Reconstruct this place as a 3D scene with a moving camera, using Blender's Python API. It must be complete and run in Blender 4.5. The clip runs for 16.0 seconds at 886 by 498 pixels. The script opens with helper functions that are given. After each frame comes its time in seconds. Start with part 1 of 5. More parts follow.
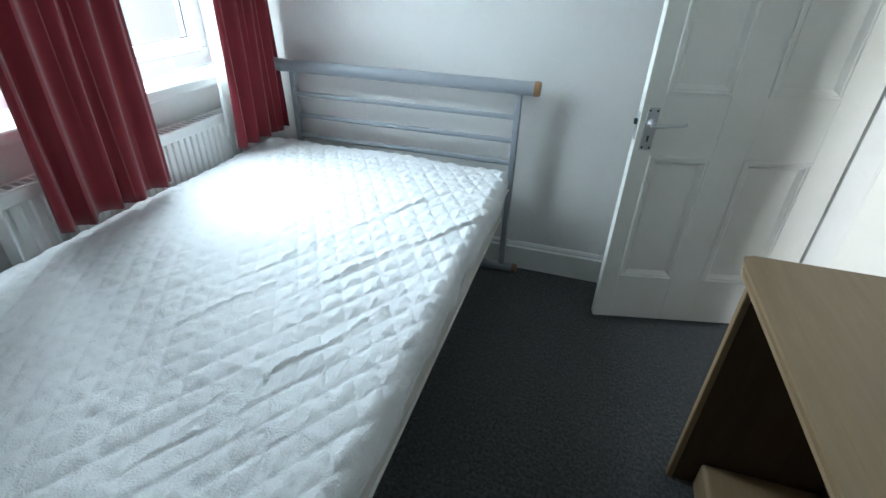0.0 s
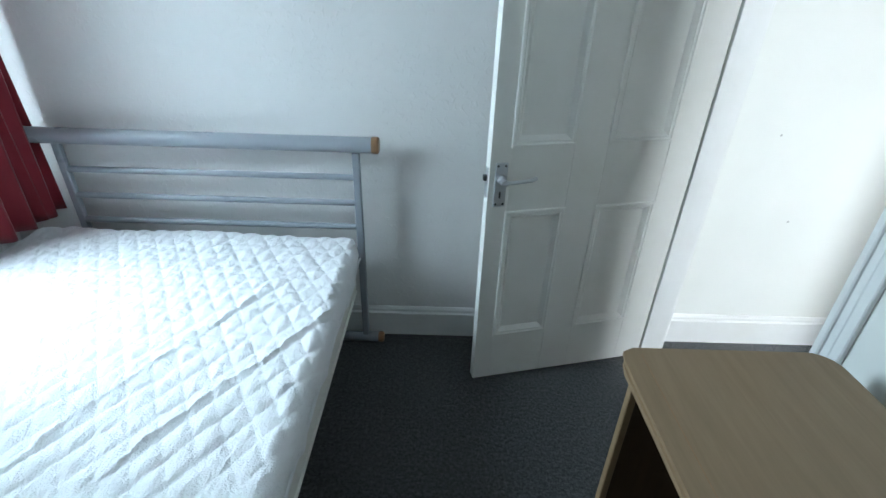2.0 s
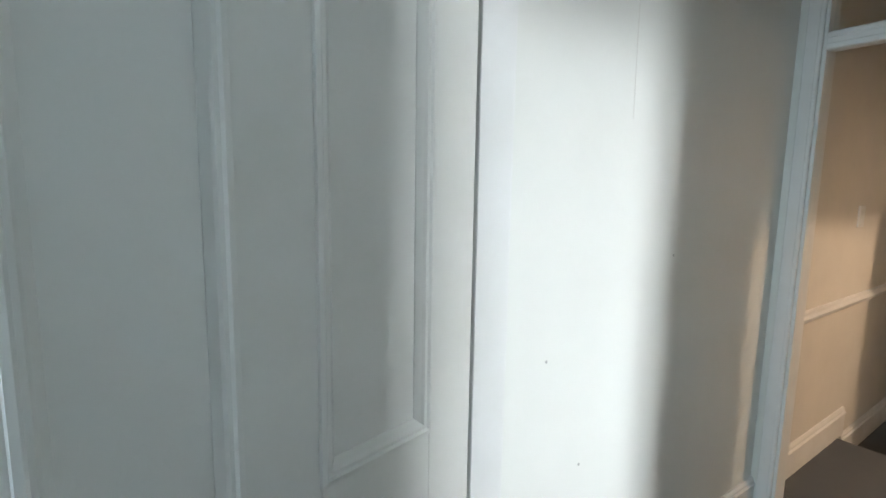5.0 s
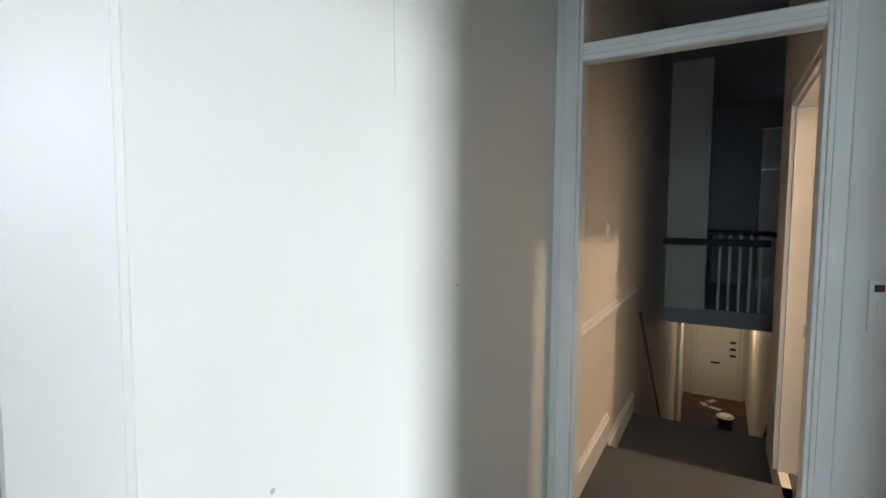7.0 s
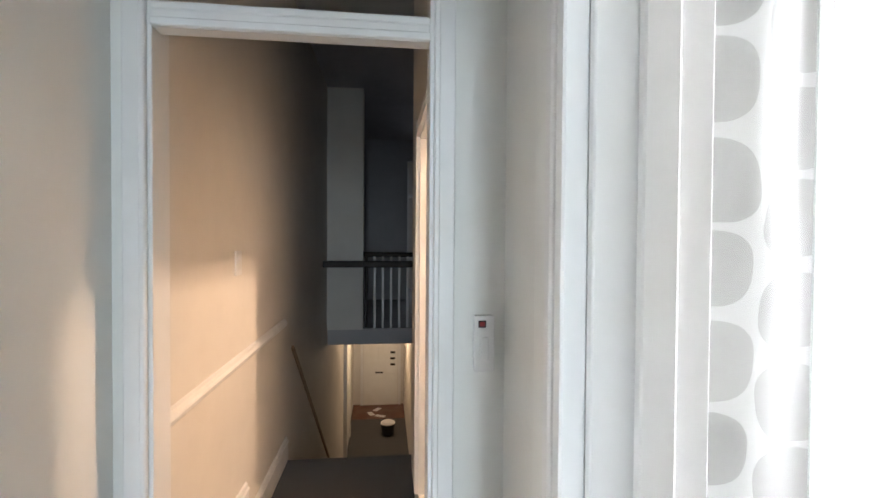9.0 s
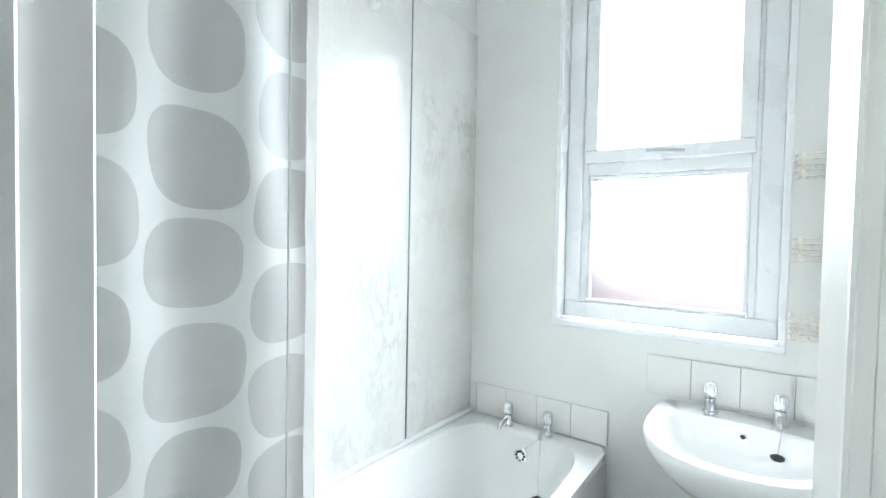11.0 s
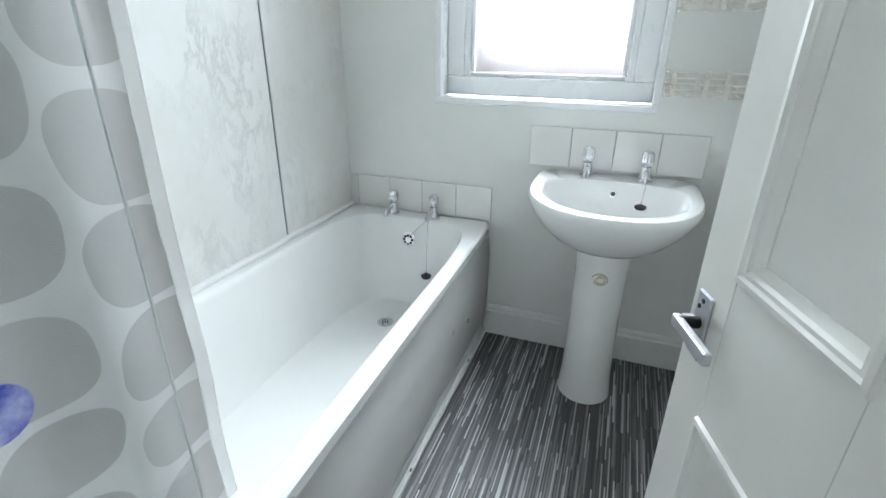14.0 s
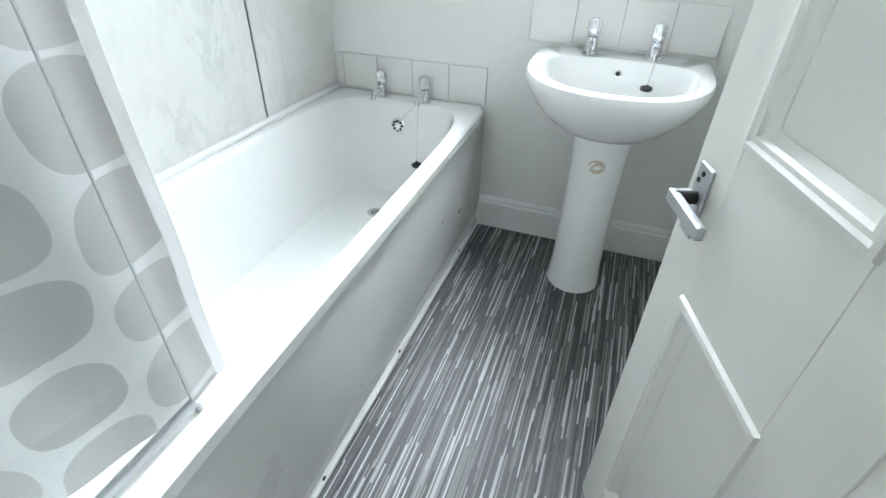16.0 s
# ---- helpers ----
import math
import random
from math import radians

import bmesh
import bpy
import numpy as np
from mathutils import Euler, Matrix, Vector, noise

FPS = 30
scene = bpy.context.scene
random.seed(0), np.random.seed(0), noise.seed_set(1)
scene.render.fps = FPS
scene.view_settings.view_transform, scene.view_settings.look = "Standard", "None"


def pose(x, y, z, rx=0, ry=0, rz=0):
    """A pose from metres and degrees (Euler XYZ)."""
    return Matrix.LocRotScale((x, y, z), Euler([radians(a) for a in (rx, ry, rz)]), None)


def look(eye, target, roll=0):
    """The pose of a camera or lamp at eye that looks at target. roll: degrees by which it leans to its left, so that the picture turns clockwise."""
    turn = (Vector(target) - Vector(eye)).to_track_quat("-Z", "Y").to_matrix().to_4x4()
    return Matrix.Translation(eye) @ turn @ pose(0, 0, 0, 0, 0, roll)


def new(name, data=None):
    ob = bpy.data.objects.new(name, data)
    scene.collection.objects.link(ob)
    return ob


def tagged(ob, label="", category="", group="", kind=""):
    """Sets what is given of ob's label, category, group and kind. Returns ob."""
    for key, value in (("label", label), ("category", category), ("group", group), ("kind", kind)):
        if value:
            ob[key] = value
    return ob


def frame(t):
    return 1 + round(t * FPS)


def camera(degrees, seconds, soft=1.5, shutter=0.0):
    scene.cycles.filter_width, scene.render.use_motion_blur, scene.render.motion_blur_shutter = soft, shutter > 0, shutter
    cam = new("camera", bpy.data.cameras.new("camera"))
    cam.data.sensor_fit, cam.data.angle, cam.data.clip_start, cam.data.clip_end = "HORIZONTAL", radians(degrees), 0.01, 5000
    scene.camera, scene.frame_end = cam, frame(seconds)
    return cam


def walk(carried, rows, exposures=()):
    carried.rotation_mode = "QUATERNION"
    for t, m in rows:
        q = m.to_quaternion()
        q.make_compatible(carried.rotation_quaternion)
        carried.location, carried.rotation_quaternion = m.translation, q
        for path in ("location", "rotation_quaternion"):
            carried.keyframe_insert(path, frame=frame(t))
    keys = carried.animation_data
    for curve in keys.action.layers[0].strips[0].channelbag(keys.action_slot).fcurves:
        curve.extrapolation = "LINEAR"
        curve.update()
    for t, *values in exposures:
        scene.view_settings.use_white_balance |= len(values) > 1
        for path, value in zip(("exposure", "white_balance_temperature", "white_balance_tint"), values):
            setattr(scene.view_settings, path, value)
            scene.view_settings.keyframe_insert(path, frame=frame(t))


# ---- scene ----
cam = camera(85.8, 16.0)
PATH = [
    (0, (-0.91, -2.109, 1.342), (-1.397, -0.467, 0.31), 1.9),
    (0.5, (-0.917, -2.049, 1.33), (-1.289, -0.384, 0.286), 2.1),
    (1, (-0.925, -1.939, 1.356), (-1.184, -0.263, 0.296), 2.0),
    (1.5, (-0.904, -1.848, 1.401), (-1.049, -0.154, 0.347), 2.2),
    (2, (-0.895, -1.751, 1.423), (-0.875, -0.004, 0.449), 2.0),
    (2.5, (-0.822, -1.604, 1.489), (-0.71, 0.217, 0.67), 1.3),
    (3, (-0.766, -1.471, 1.508), (-0.542, 0.424, 0.909), 0.9),
    (3.5, (-0.723, -1.315, 1.502), (-0.341, 0.58, 0.99), 0.7),
    (3.7, (-0.709, -1.238, 1.507), (-0.215, 0.64, 1.027), 0.9),
    (5.8, (-0.42, -0.73, 1.4), (0.939, 0.727, 1.229), 0.7),
    (6, (-0.37, -0.71, 1.4), (1.03, 0.709, 1.236), 0.8),
    (6.5, (-0.28, -0.64, 1.39), (1.281, 0.602, 1.25), 0.7),
    (7, (-0.12, -0.58, 1.39), (1.605, 0.424, 1.261), 0.4),
    (7.5, (0.05, -0.59, 1.4), (1.867, 0.234, 1.264), 0.6),
    (8, (0.21, -0.63, 1.42), (2.115, -0.033, 1.305), 0.9),
    (8.5, (0.32, -0.66, 1.42), (2.3, -0.392, 1.329), 0.8),
    (9, (0.4, -0.715, 1.43), (2.385, -0.955, 1.392), 0.4),
    (9.5, (0.345, -0.785, 1.428), (2.208, -1.507, 1.418), 1.5),
    (9.8, (0.320, -0.84, 1.455), (2.05, -1.838, 1.483), 2.6),
    (10, (0.315, -0.875, 1.465), (1.973, -1.994, 1.492), 3.0),
    (10.2, (0.325, -0.897, 1.455), (1.892, -2.139, 1.487), 3.0),
    (12.3, (0.641, -0.947, 1.413), (1.363, -2.792, 1.139), 0.2),
    (12.5, (0.628, -0.958, 1.393), (1.339, -2.792, 1.033), 0.1),
    (13, (0.605, -0.988, 1.356), (1.281, -2.795, 0.828), 0.4),
    (13.5, (0.586, -1.006, 1.313), (1.239, -2.781, 0.662), 0.7),
    (14, (0.566, -1.02, 1.263), (1.192, -2.748, 0.474), 0.7),
    (14.5, (0.561, -1.035, 1.22), (1.158, -2.709, 0.302), 1.0),
    (15, (0.558, -1.048, 1.19), (1.129, -2.66, 0.153), 1.2),
    (15.5, (0.556, -1.056, 1.174), (1.106, -2.626, 0.066), 1.5),
    (16, (0.548, -1.06, 1.2), (1.091, -2.601, 0.045), 1.4),
]
EXPOSURES = [
    (0.0, -0.05, 6850, 11), (2.0, -0.1, 6500, 10), (3.0, -0.1, 6750, 12), (3.7, -0.15, 6900, 12), (6.0, -0.1, 6750, 12), (6.6, -0.15, 6750, 12), (7.5, -0.25, 6800, 13),
    (8.5, 0.7, 7000, 22), (9.0, 0.7, 7000, 20), (9.5, 0.4, 6800, 14), (10.2, 0.5, 6600, 10), (11.4, -0.4, 6500, 10), (12.3, -0.8, 6450, 10), (13.5, -0.68, 6450, 10), (15.0, -0.45, 6450, 10), (16.0, -0.28, 6500, 10)]
walk(cam, [(t, look(eye, target, roll)) for t, eye, target, roll in PATH], EXPOSURES)

# ---- light: overcast sky, daylight at two windows, warm lamps ----
world = bpy.data.worlds.new("sky")
scene.world = world
world.use_nodes = True
wn = world.node_tree.nodes
sky = wn.new("ShaderNodeTexSky")
sky.sky_type, sky.sun_disc = "NISHITA", False
sky.sun_elevation, sky.sun_rotation = radians(66), radians(337)
wn["Background"].inputs["Strength"].default_value = 0.15
world.node_tree.links.new(sky.outputs[0], wn["Background"].inputs["Color"])


def lamp(name, kind, m, energy, colour, **size):
    data = bpy.data.lights.new(name, kind)
    data.energy, data.color = energy, colour
    for key, value in size.items():
        if key == "size":
            data.size = value
        elif key == "size_y":
            data.shape, data.size_y = "RECTANGLE", value
        elif key == "radius":
            data.shadow_soft_size = value
        elif key == "angle":
            data.angle = value
        elif key == "spread":
            data.spread = value
    ob = new(name, data)
    ob.matrix_world = m
    return ob


DAY = (0.83, 0.93, 1.0)
lamp("sun", "SUN", look((0, 0, 8), (0.5, -1.2, 5)), 0.8, (1.0, 0.95, 0.9), angle=radians(12))
lamp("bedroom_daylight", "AREA", look((-2.76, -0.62, 1.58), (-1.6, -1.15, 0.95)), 95, (0.64, 0.86, 1.0), size=0.80, size_y=1.05, spread=radians(160))
lamp("bathroom_daylight", "AREA", look((0.875, -3.46, 1.90), (0.875, -2.46, 1.25)), 106, DAY, size=0.85, size_y=1.55, spread=radians(108))
lamp("far_landing_daylight", "AREA", look((10.6, -1.2, 1.9), (8.0, -1.0, 1.0)), 3.5, (0.7, 0.85, 1.0), size=0.9, size_y=1.2)
lamp("side_room_bulb", "POINT", pose(2.88, -1.95, 2.60), 115, (1.0, 0.74, 0.52), radius=0.06)
lamp("hall_bulb", "POINT", pose(9.6, -0.75, -0.3), 16, (1.0, 0.78, 0.52), radius=0.05)

# ---- materials ----


def nodes_of(name, colour, rough=0.5, metal=0.0, **extra):
    m = bpy.data.materials.new(name)
    m.use_nodes = True
    b = m.node_tree.nodes["Principled BSDF"]
    b.inputs["Base Color"].default_value = (*colour, 1)
    b.inputs["Roughness"].default_value = rough
    b.inputs["Metallic"].default_value = metal
    for key, value in extra.items():
        b.inputs[key.replace("_", " ")].default_value = value
    return m, m.node_tree.nodes, m.node_tree.links, b


def mixed(n, l, fac, a, b):
    mix = n.new("ShaderNodeMix")
    mix.data_type = "RGBA"
    for slot, v in ((0, fac), (6, a), (7, b)):
        if isinstance(v, tuple):
            mix.inputs[slot].default_value = (*v, 1)
        elif isinstance(v, (int, float)):
            mix.inputs[slot].default_value = v
        else:
            l.new(v, mix.inputs[slot])
    return mix.outputs[2]


def ramp(n, l, value, *stops):
    r = n.new("ShaderNodeValToRGB")
    while len(r.color_ramp.elements) < len(stops):
        r.color_ramp.elements.new(0.5)
    for e, (p, c) in zip(r.color_ramp.elements, stops):
        e.position, e.color = p, (c, c, c, 1) if isinstance(c, (int, float)) else (*c, 1)
    l.new(value, r.inputs[0])
    return r.outputs[0]


def texture(n, l, kind, scale, stretch=None, uv=False, **inputs):
    co = n.new("ShaderNodeTexCoord")
    t = n.new("ShaderNodeTex" + kind)
    out = co.outputs["UV" if uv else "Object"]
    if stretch:
        mp = n.new("ShaderNodeMapping")
        mp.inputs["Scale"].default_value = stretch
        l.new(out, mp.inputs[0])
        out = mp.outputs[0]
    l.new(out, t.inputs["Vector"])
    t.inputs["Scale"].default_value = scale
    for key, value in inputs.items():
        t.inputs[key.replace("_", " ")].default_value = value
    return t


def bumped(n, l, b, height, strength=0.3, distance=0.002):
    bump = n.new("ShaderNodeBump")
    bump.inputs["Strength"].default_value = strength
    bump.inputs["Distance"].default_value = distance
    l.new(height, bump.inputs["Height"])
    l.new(bump.outputs[0], b.inputs["Normal"])


def painted(name, colour, dirt, rough=0.6, grain=160, relief=0.25, distance=0.0015, large=1.6):
    m, n, l, b = nodes_of(name, colour, rough)
    big = texture(n, l, "Noise", large, Detail=6, Roughness=0.6)
    l.new(mixed(n, l, ramp(n, l, big.outputs[0], (0.42, 0), (0.72, 1)), colour, dirt), b.inputs["Base Color"])
    fine = texture(n, l, "Noise", grain, Detail=3)
    bumped(n, l, b, fine.outputs[0], relief, distance)
    l.new(ramp(n, l, texture(n, l, "Noise", 6, Detail=4).outputs[0], (0.3, rough - 0.08), (0.7, rough + 0.08)), b.inputs["Roughness"])
    return m


def chipped(m):
    """Adds the raised chips of old textured paper to a painted material."""
    n, l = m.node_tree.nodes, m.node_tree.links
    chips = ramp(n, l, texture(n, l, "Noise", 52, Detail=2, Roughness=0.4, Distortion=0.6).outputs[0], (0.55, 0), (0.70, 1))
    bumped(n, l, n["Principled BSDF"], chips, 0.3, 0.003)
    return m


WALLPAPER = painted("textured wallpaper, painted white", (0.80, 0.785, 0.775), (0.74, 0.725, 0.715), 0.75, 75, 0.55, 0.004)
PLASTER = painted("emulsion on plaster", (0.79, 0.795, 0.76), (0.74, 0.745, 0.71), 0.5, 40, 0.12, 0.002, 1.1)
BATH_WALL = painted("bathroom emulsion", (0.80, 0.80, 0.78), (0.74, 0.75, 0.72), 0.5, 60, 0.12, 0.002)
CEILING = painted("ceiling paint", (0.80, 0.80, 0.79), (0.76, 0.76, 0.74), 0.8, 90)
GLOSS = painted("white gloss paint", (0.80, 0.795, 0.76), (0.75, 0.74, 0.69), 0.36, 24, 0.12, 0.002, 3.0)
TRIM = painted("white trim paint", (0.80, 0.80, 0.79), (0.74, 0.735, 0.71), 0.4, 30, 0.12, 0.002, 3.0)
PASSAGE = painted("passage emulsion", (0.72, 0.69, 0.64), (0.66, 0.63, 0.58), 0.65, 60, 0.15)
UPVC = painted("white plastic window", (0.86, 0.87, 0.88), (0.84, 0.85, 0.86), 0.28, 20, 0.015)
CERAMIC = painted("white glazed ceramic", (0.84, 0.84, 0.83), (0.81, 0.81, 0.80), 0.14, 12, 0.03)
ACRYLIC = painted("white bath enamel", (0.84, 0.84, 0.83), (0.80, 0.81, 0.80), 0.13, 9, 0.04)
TILE = painted("white glazed tile", (0.78, 0.77, 0.75), (0.74, 0.73, 0.71), 0.2, 14, 0.06)
WALLPAPER = chipped(WALLPAPER)
GROUT = painted("grout", (0.5, 0.5, 0.48), (0.4, 0.4, 0.38), 0.8)
RADIATOR = painted("radiator enamel", (0.78, 0.78, 0.77), (0.72, 0.72, 0.70), 0.35, 20, 0.05)
STEEL = painted("silver painted tube", (0.30, 0.32, 0.35), (0.24, 0.26, 0.29), 0.34, 40, 0.05)
PLASTIC = painted("white plastic", (0.78, 0.78, 0.77), (0.74, 0.74, 0.72), 0.35, 20, 0.03)
DARK = painted("dark rubber", (0.015, 0.015, 0.017), (0.03, 0.03, 0.03), 0.6)
DARKWOOD = painted("dark stained wood", (0.030, 0.019, 0.014), (0.018, 0.012, 0.009), 0.6, 30, 0.1)
RUST = painted("rusty white wire", (0.82, 0.80, 0.75), (0.60, 0.50, 0.40), 0.5, 60, 0.2, 0.001, 22)
BLUE = painted("blue plastic film", (0.03, 0.05, 0.42), (0.5, 0.52, 0.7), 0.3, 30, 0.3, 0.003, 20)
CREAM = painted("cream mattress ticking", (0.72, 0.70, 0.66), (0.68, 0.66, 0.61), 0.85, 300, 0.3, 0.001)
FLOORWOOD = painted("stained floor boards", (0.14, 0.05, 0.025), (0.09, 0.035, 0.02), 0.4, 40, 0.2)
BRICKS = painted("red brick", (0.45, 0.22, 0.18), (0.36, 0.16, 0.13), 0.9, 40, 0.4, 0.004, 8)
PAPER = painted("paper", (0.8, 0.8, 0.8), (0.75, 0.75, 0.75), 0.8)
# emulsion greyed down: the gloom of the unlit landing is in its colour
SHADED_WALL = painted("landing emulsion, darkened for shade", (0.45, 0.44, 0.45), (0.40, 0.39, 0.40), 0.7, 60, 0.1)
STAIN = painted("old sticker glue", (0.42, 0.31, 0.16), (0.6, 0.52, 0.38), 0.6)
CHROME = nodes_of("chrome", (0.75, 0.76, 0.78), 0.08, 1.0)[0]
SATIN = painted("satin aluminium", (0.52, 0.53, 0.55), (0.44, 0.45, 0.47), 0.35, 60, 0.05)
SATIN.node_tree.nodes["Principled BSDF"].inputs["Metallic"].default_value = 0.9
# also the colour of the strips drawn as shade round the bedroom sash
GASKET = painted("grey rubber gasket", (0.16, 0.17, 0.18), (0.12, 0.13, 0.14), 0.7)
RED_LED = nodes_of("red neon", (0.25, 0.02, 0.02), 0.3)[0]
SILVER_EDGE = nodes_of("aluminium strip", (0.4, 0.42, 0.44), 0.3, 0.9)[0]


def carpet():
    m, n, l, b = nodes_of("charcoal carpet", (0.04, 0.042, 0.045), 0.95)
    fine = texture(n, l, "Noise", 85, Detail=6, Roughness=0.8)
    mid = texture(n, l, "Noise", 45, Detail=4)
    worn = texture(n, l, "Noise", 3.5, Detail=5, Roughness=0.65)
    c = mixed(n, l, ramp(n, l, fine.outputs[0], (0.42, 0), (0.60, 1)), (0.005, 0.006, 0.008), (0.092, 0.095, 0.100))
    c = mixed(n, l, ramp(n, l, mid.outputs[0], (0.4, 0), (0.7, 0.5)), c, (0.030, 0.031, 0.033))
    c = mixed(n, l, ramp(n, l, worn.outputs[0], (0.5, 0), (0.75, 0.4)), c, (0.065, 0.064, 0.063))
    l.new(c, b.inputs["Base Color"])
    bumped(n, l, b, fine.outputs[0], 0.9, 0.006)
    b.inputs["Sheen Weight"].default_value = 0.25
    return m


CARPET = carpet()


def striped_vinyl():
    """Grey printed strips, long along y, of uneven width, tone and length."""
    m, n, l, b = nodes_of("striped vinyl", (0.15, 0.15, 0.15), 0.5)
    co = n.new("ShaderNodeTexCoord")
    sep = n.new("ShaderNodeSeparateXYZ")
    l.new(co.outputs["Object"], sep.inputs[0])

    def maths(op, a, c):
        k = n.new("ShaderNodeMath")
        k.operation = op
        for slot, v in ((0, a), (1, c)):
            if isinstance(v, (int, float)):
                k.inputs[slot].default_value = v
            else:
                l.new(v, k.inputs[slot])
        return k.outputs[0]

    def white(v):
        w = n.new("ShaderNodeTexWhiteNoise")
        w.noise_dimensions = "2D"
        j = n.new("ShaderNodeCombineXYZ")
        l.new(v[0], j.inputs[0])
        if len(v) > 1:
            l.new(v[1], j.inputs[1])
        l.new(j.outputs[0], w.inputs["Vector"])
        return w.outputs["Value"]

    strip = maths("FLOOR", maths("MULTIPLY", sep.outputs[0], 230.0), 0)
    shift = white((strip,))
    piece = maths("FLOOR", maths("ADD", maths("MULTIPLY", sep.outputs[1], 4.5), maths("MULTIPLY", shift, 37.0)), 0)
    tone = white((strip, piece))
    pair = maths("FLOOR", maths("MULTIPLY", sep.outputs[0], 75.0), 0)
    wide = white((pair, maths("FLOOR", maths("ADD", maths("MULTIPLY", sep.outputs[1], 2.1), maths("MULTIPLY", white((pair,)), 19.0)), 0)))
    c = ramp(n, l, tone, (0.0, (0.030, 0.029, 0.031)), (0.42, (0.075, 0.072, 0.074)), (0.62, (0.16, 0.155, 0.155)), (0.80, (0.27, 0.26, 0.26)), (0.86, (0.36, 0.35, 0.35)), (0.94, (0.68, 0.68, 0.69)))
    w = ramp(n, l, wide, (0.0, (0.035, 0.034, 0.036)), (0.6, (0.11, 0.108, 0.11)), (1.0, (0.24, 0.235, 0.235)))
    fade = texture(n, l, "Noise", 70, stretch=(1, 0.05, 1), Detail=3)
    l.new(mixed(n, l, ramp(n, l, fade.outputs[0], (0.35, 0.05), (0.65, 0.4)), c, w), b.inputs["Base Color"])
    bumped(n, l, b, texture(n, l, "Noise", 220, stretch=(1, 0.1, 1)).outputs[0], 0.1, 0.001)
    return m


VINYL = striped_vinyl()


def marble():
    m, n, l, b = nodes_of("marble-effect shower panel", (0.74, 0.74, 0.71), 0.16)
    big = texture(n, l, "Noise", 2.2, Detail=6, Roughness=0.65)
    base = mixed(n, l, ramp(n, l, big.outputs[0], (0.35, 0), (0.7, 1)), (0.78, 0.785, 0.77), (0.69, 0.67, 0.62))
    vein = texture(n, l, "Noise", 2.6, stretch=(1, 1.5, 0.8), Detail=12, Roughness=0.74, Distortion=0.35)
    thin = ramp(n, l, vein.outputs[0], (0.465, 0), (0.497, 0.75), (0.502, 1), (0.506, 0.6), (0.55, 0))
    gate = texture(n, l, "Noise", 1.9, Detail=4)
    k = n.new("ShaderNodeMath")
    k.operation = "MULTIPLY"
    l.new(thin, k.inputs[0])
    l.new(ramp(n, l, gate.outputs[0], (0.46, 0), (0.66, 0.5)), k.inputs[1])
    l.new(mixed(n, l, k.outputs[0], base, (0.36, 0.37, 0.36)), b.inputs["Base Color"])
    return m


MARBLE = marble()


def wood(name, light, dark, rough=0.45, along=(14, 14, 1.2), scale=3.0):
    m, n, l, b = nodes_of(name, light, rough)
    grain = texture(n, l, "Noise", scale, stretch=along, Detail=8, Roughness=0.6, Distortion=0.4)
    blot = texture(n, l, "Noise", 5, Detail=5)
    c = mixed(n, l, ramp(n, l, grain.outputs[0], (0.35, 0), (0.7, 1)), light, dark)
    c = mixed(n, l, ramp(n, l, blot.outputs[0], (0.45, 0), (0.75, 0.35)), c, tuple(v * 0.8 for v in light))
    l.new(c, b.inputs["Base Color"])
    bumped(n, l, b, grain.outputs[0], 0.12, 0.001)
    return m


BEECH = wood("worn beech veneer", (0.255, 0.168, 0.096), (0.21, 0.134, 0.072), 0.5, (12, 1.0, 12), 4.0)
# inner desk panels: a much darker brown than the veneer
DARK_BOARD = wood("dark brown board", (0.060, 0.034, 0.016), (0.045, 0.025, 0.012), 0.75)
CAPWOOD = wood("orange pine cap", (0.30, 0.165, 0.08), (0.24, 0.12, 0.05), 0.4)


def red_cloth():
    m, n, l, b = nodes_of("red curtain cloth", (0.21, 0.008, 0.018), 0.85)
    weave = texture(n, l, "Noise", 500, Detail=2)
    blot = texture(n, l, "Noise", 4, Detail=4)
    l.new(mixed(n, l, ramp(n, l, blot.outputs[0], (0.3, 0), (0.7, 1)), (0.23, 0.009, 0.020), (0.17, 0.006, 0.014)), b.inputs["Base Color"])
    bumped(n, l, b, weave.outputs[0], 0.3, 0.001)
    b.inputs["Sheen Weight"].default_value = 0.3
    return m


RED = red_cloth()


def white_quilt():
    m, n, l, b = nodes_of("white quilted cotton", (0.78, 0.78, 0.80), 0.8)
    weave = texture(n, l, "Noise", 260, Detail=3)
    crease = texture(n, l, "Noise", 20, stretch=(1.6, 0.8, 1), Detail=7, Roughness=0.62, Distortion=1.6)
    add = n.new("ShaderNodeMath")
    add.operation = "MULTIPLY_ADD"
    l.new(crease.outputs[0], add.inputs[0])
    add.inputs[1].default_value = 2.2
    l.new(weave.outputs[0], add.inputs[2])
    bumped(n, l, b, add.outputs[0], 0.5, 0.008)
    b.inputs["Sheen Weight"].default_value = 0.2
    return m


QUILT = white_quilt()


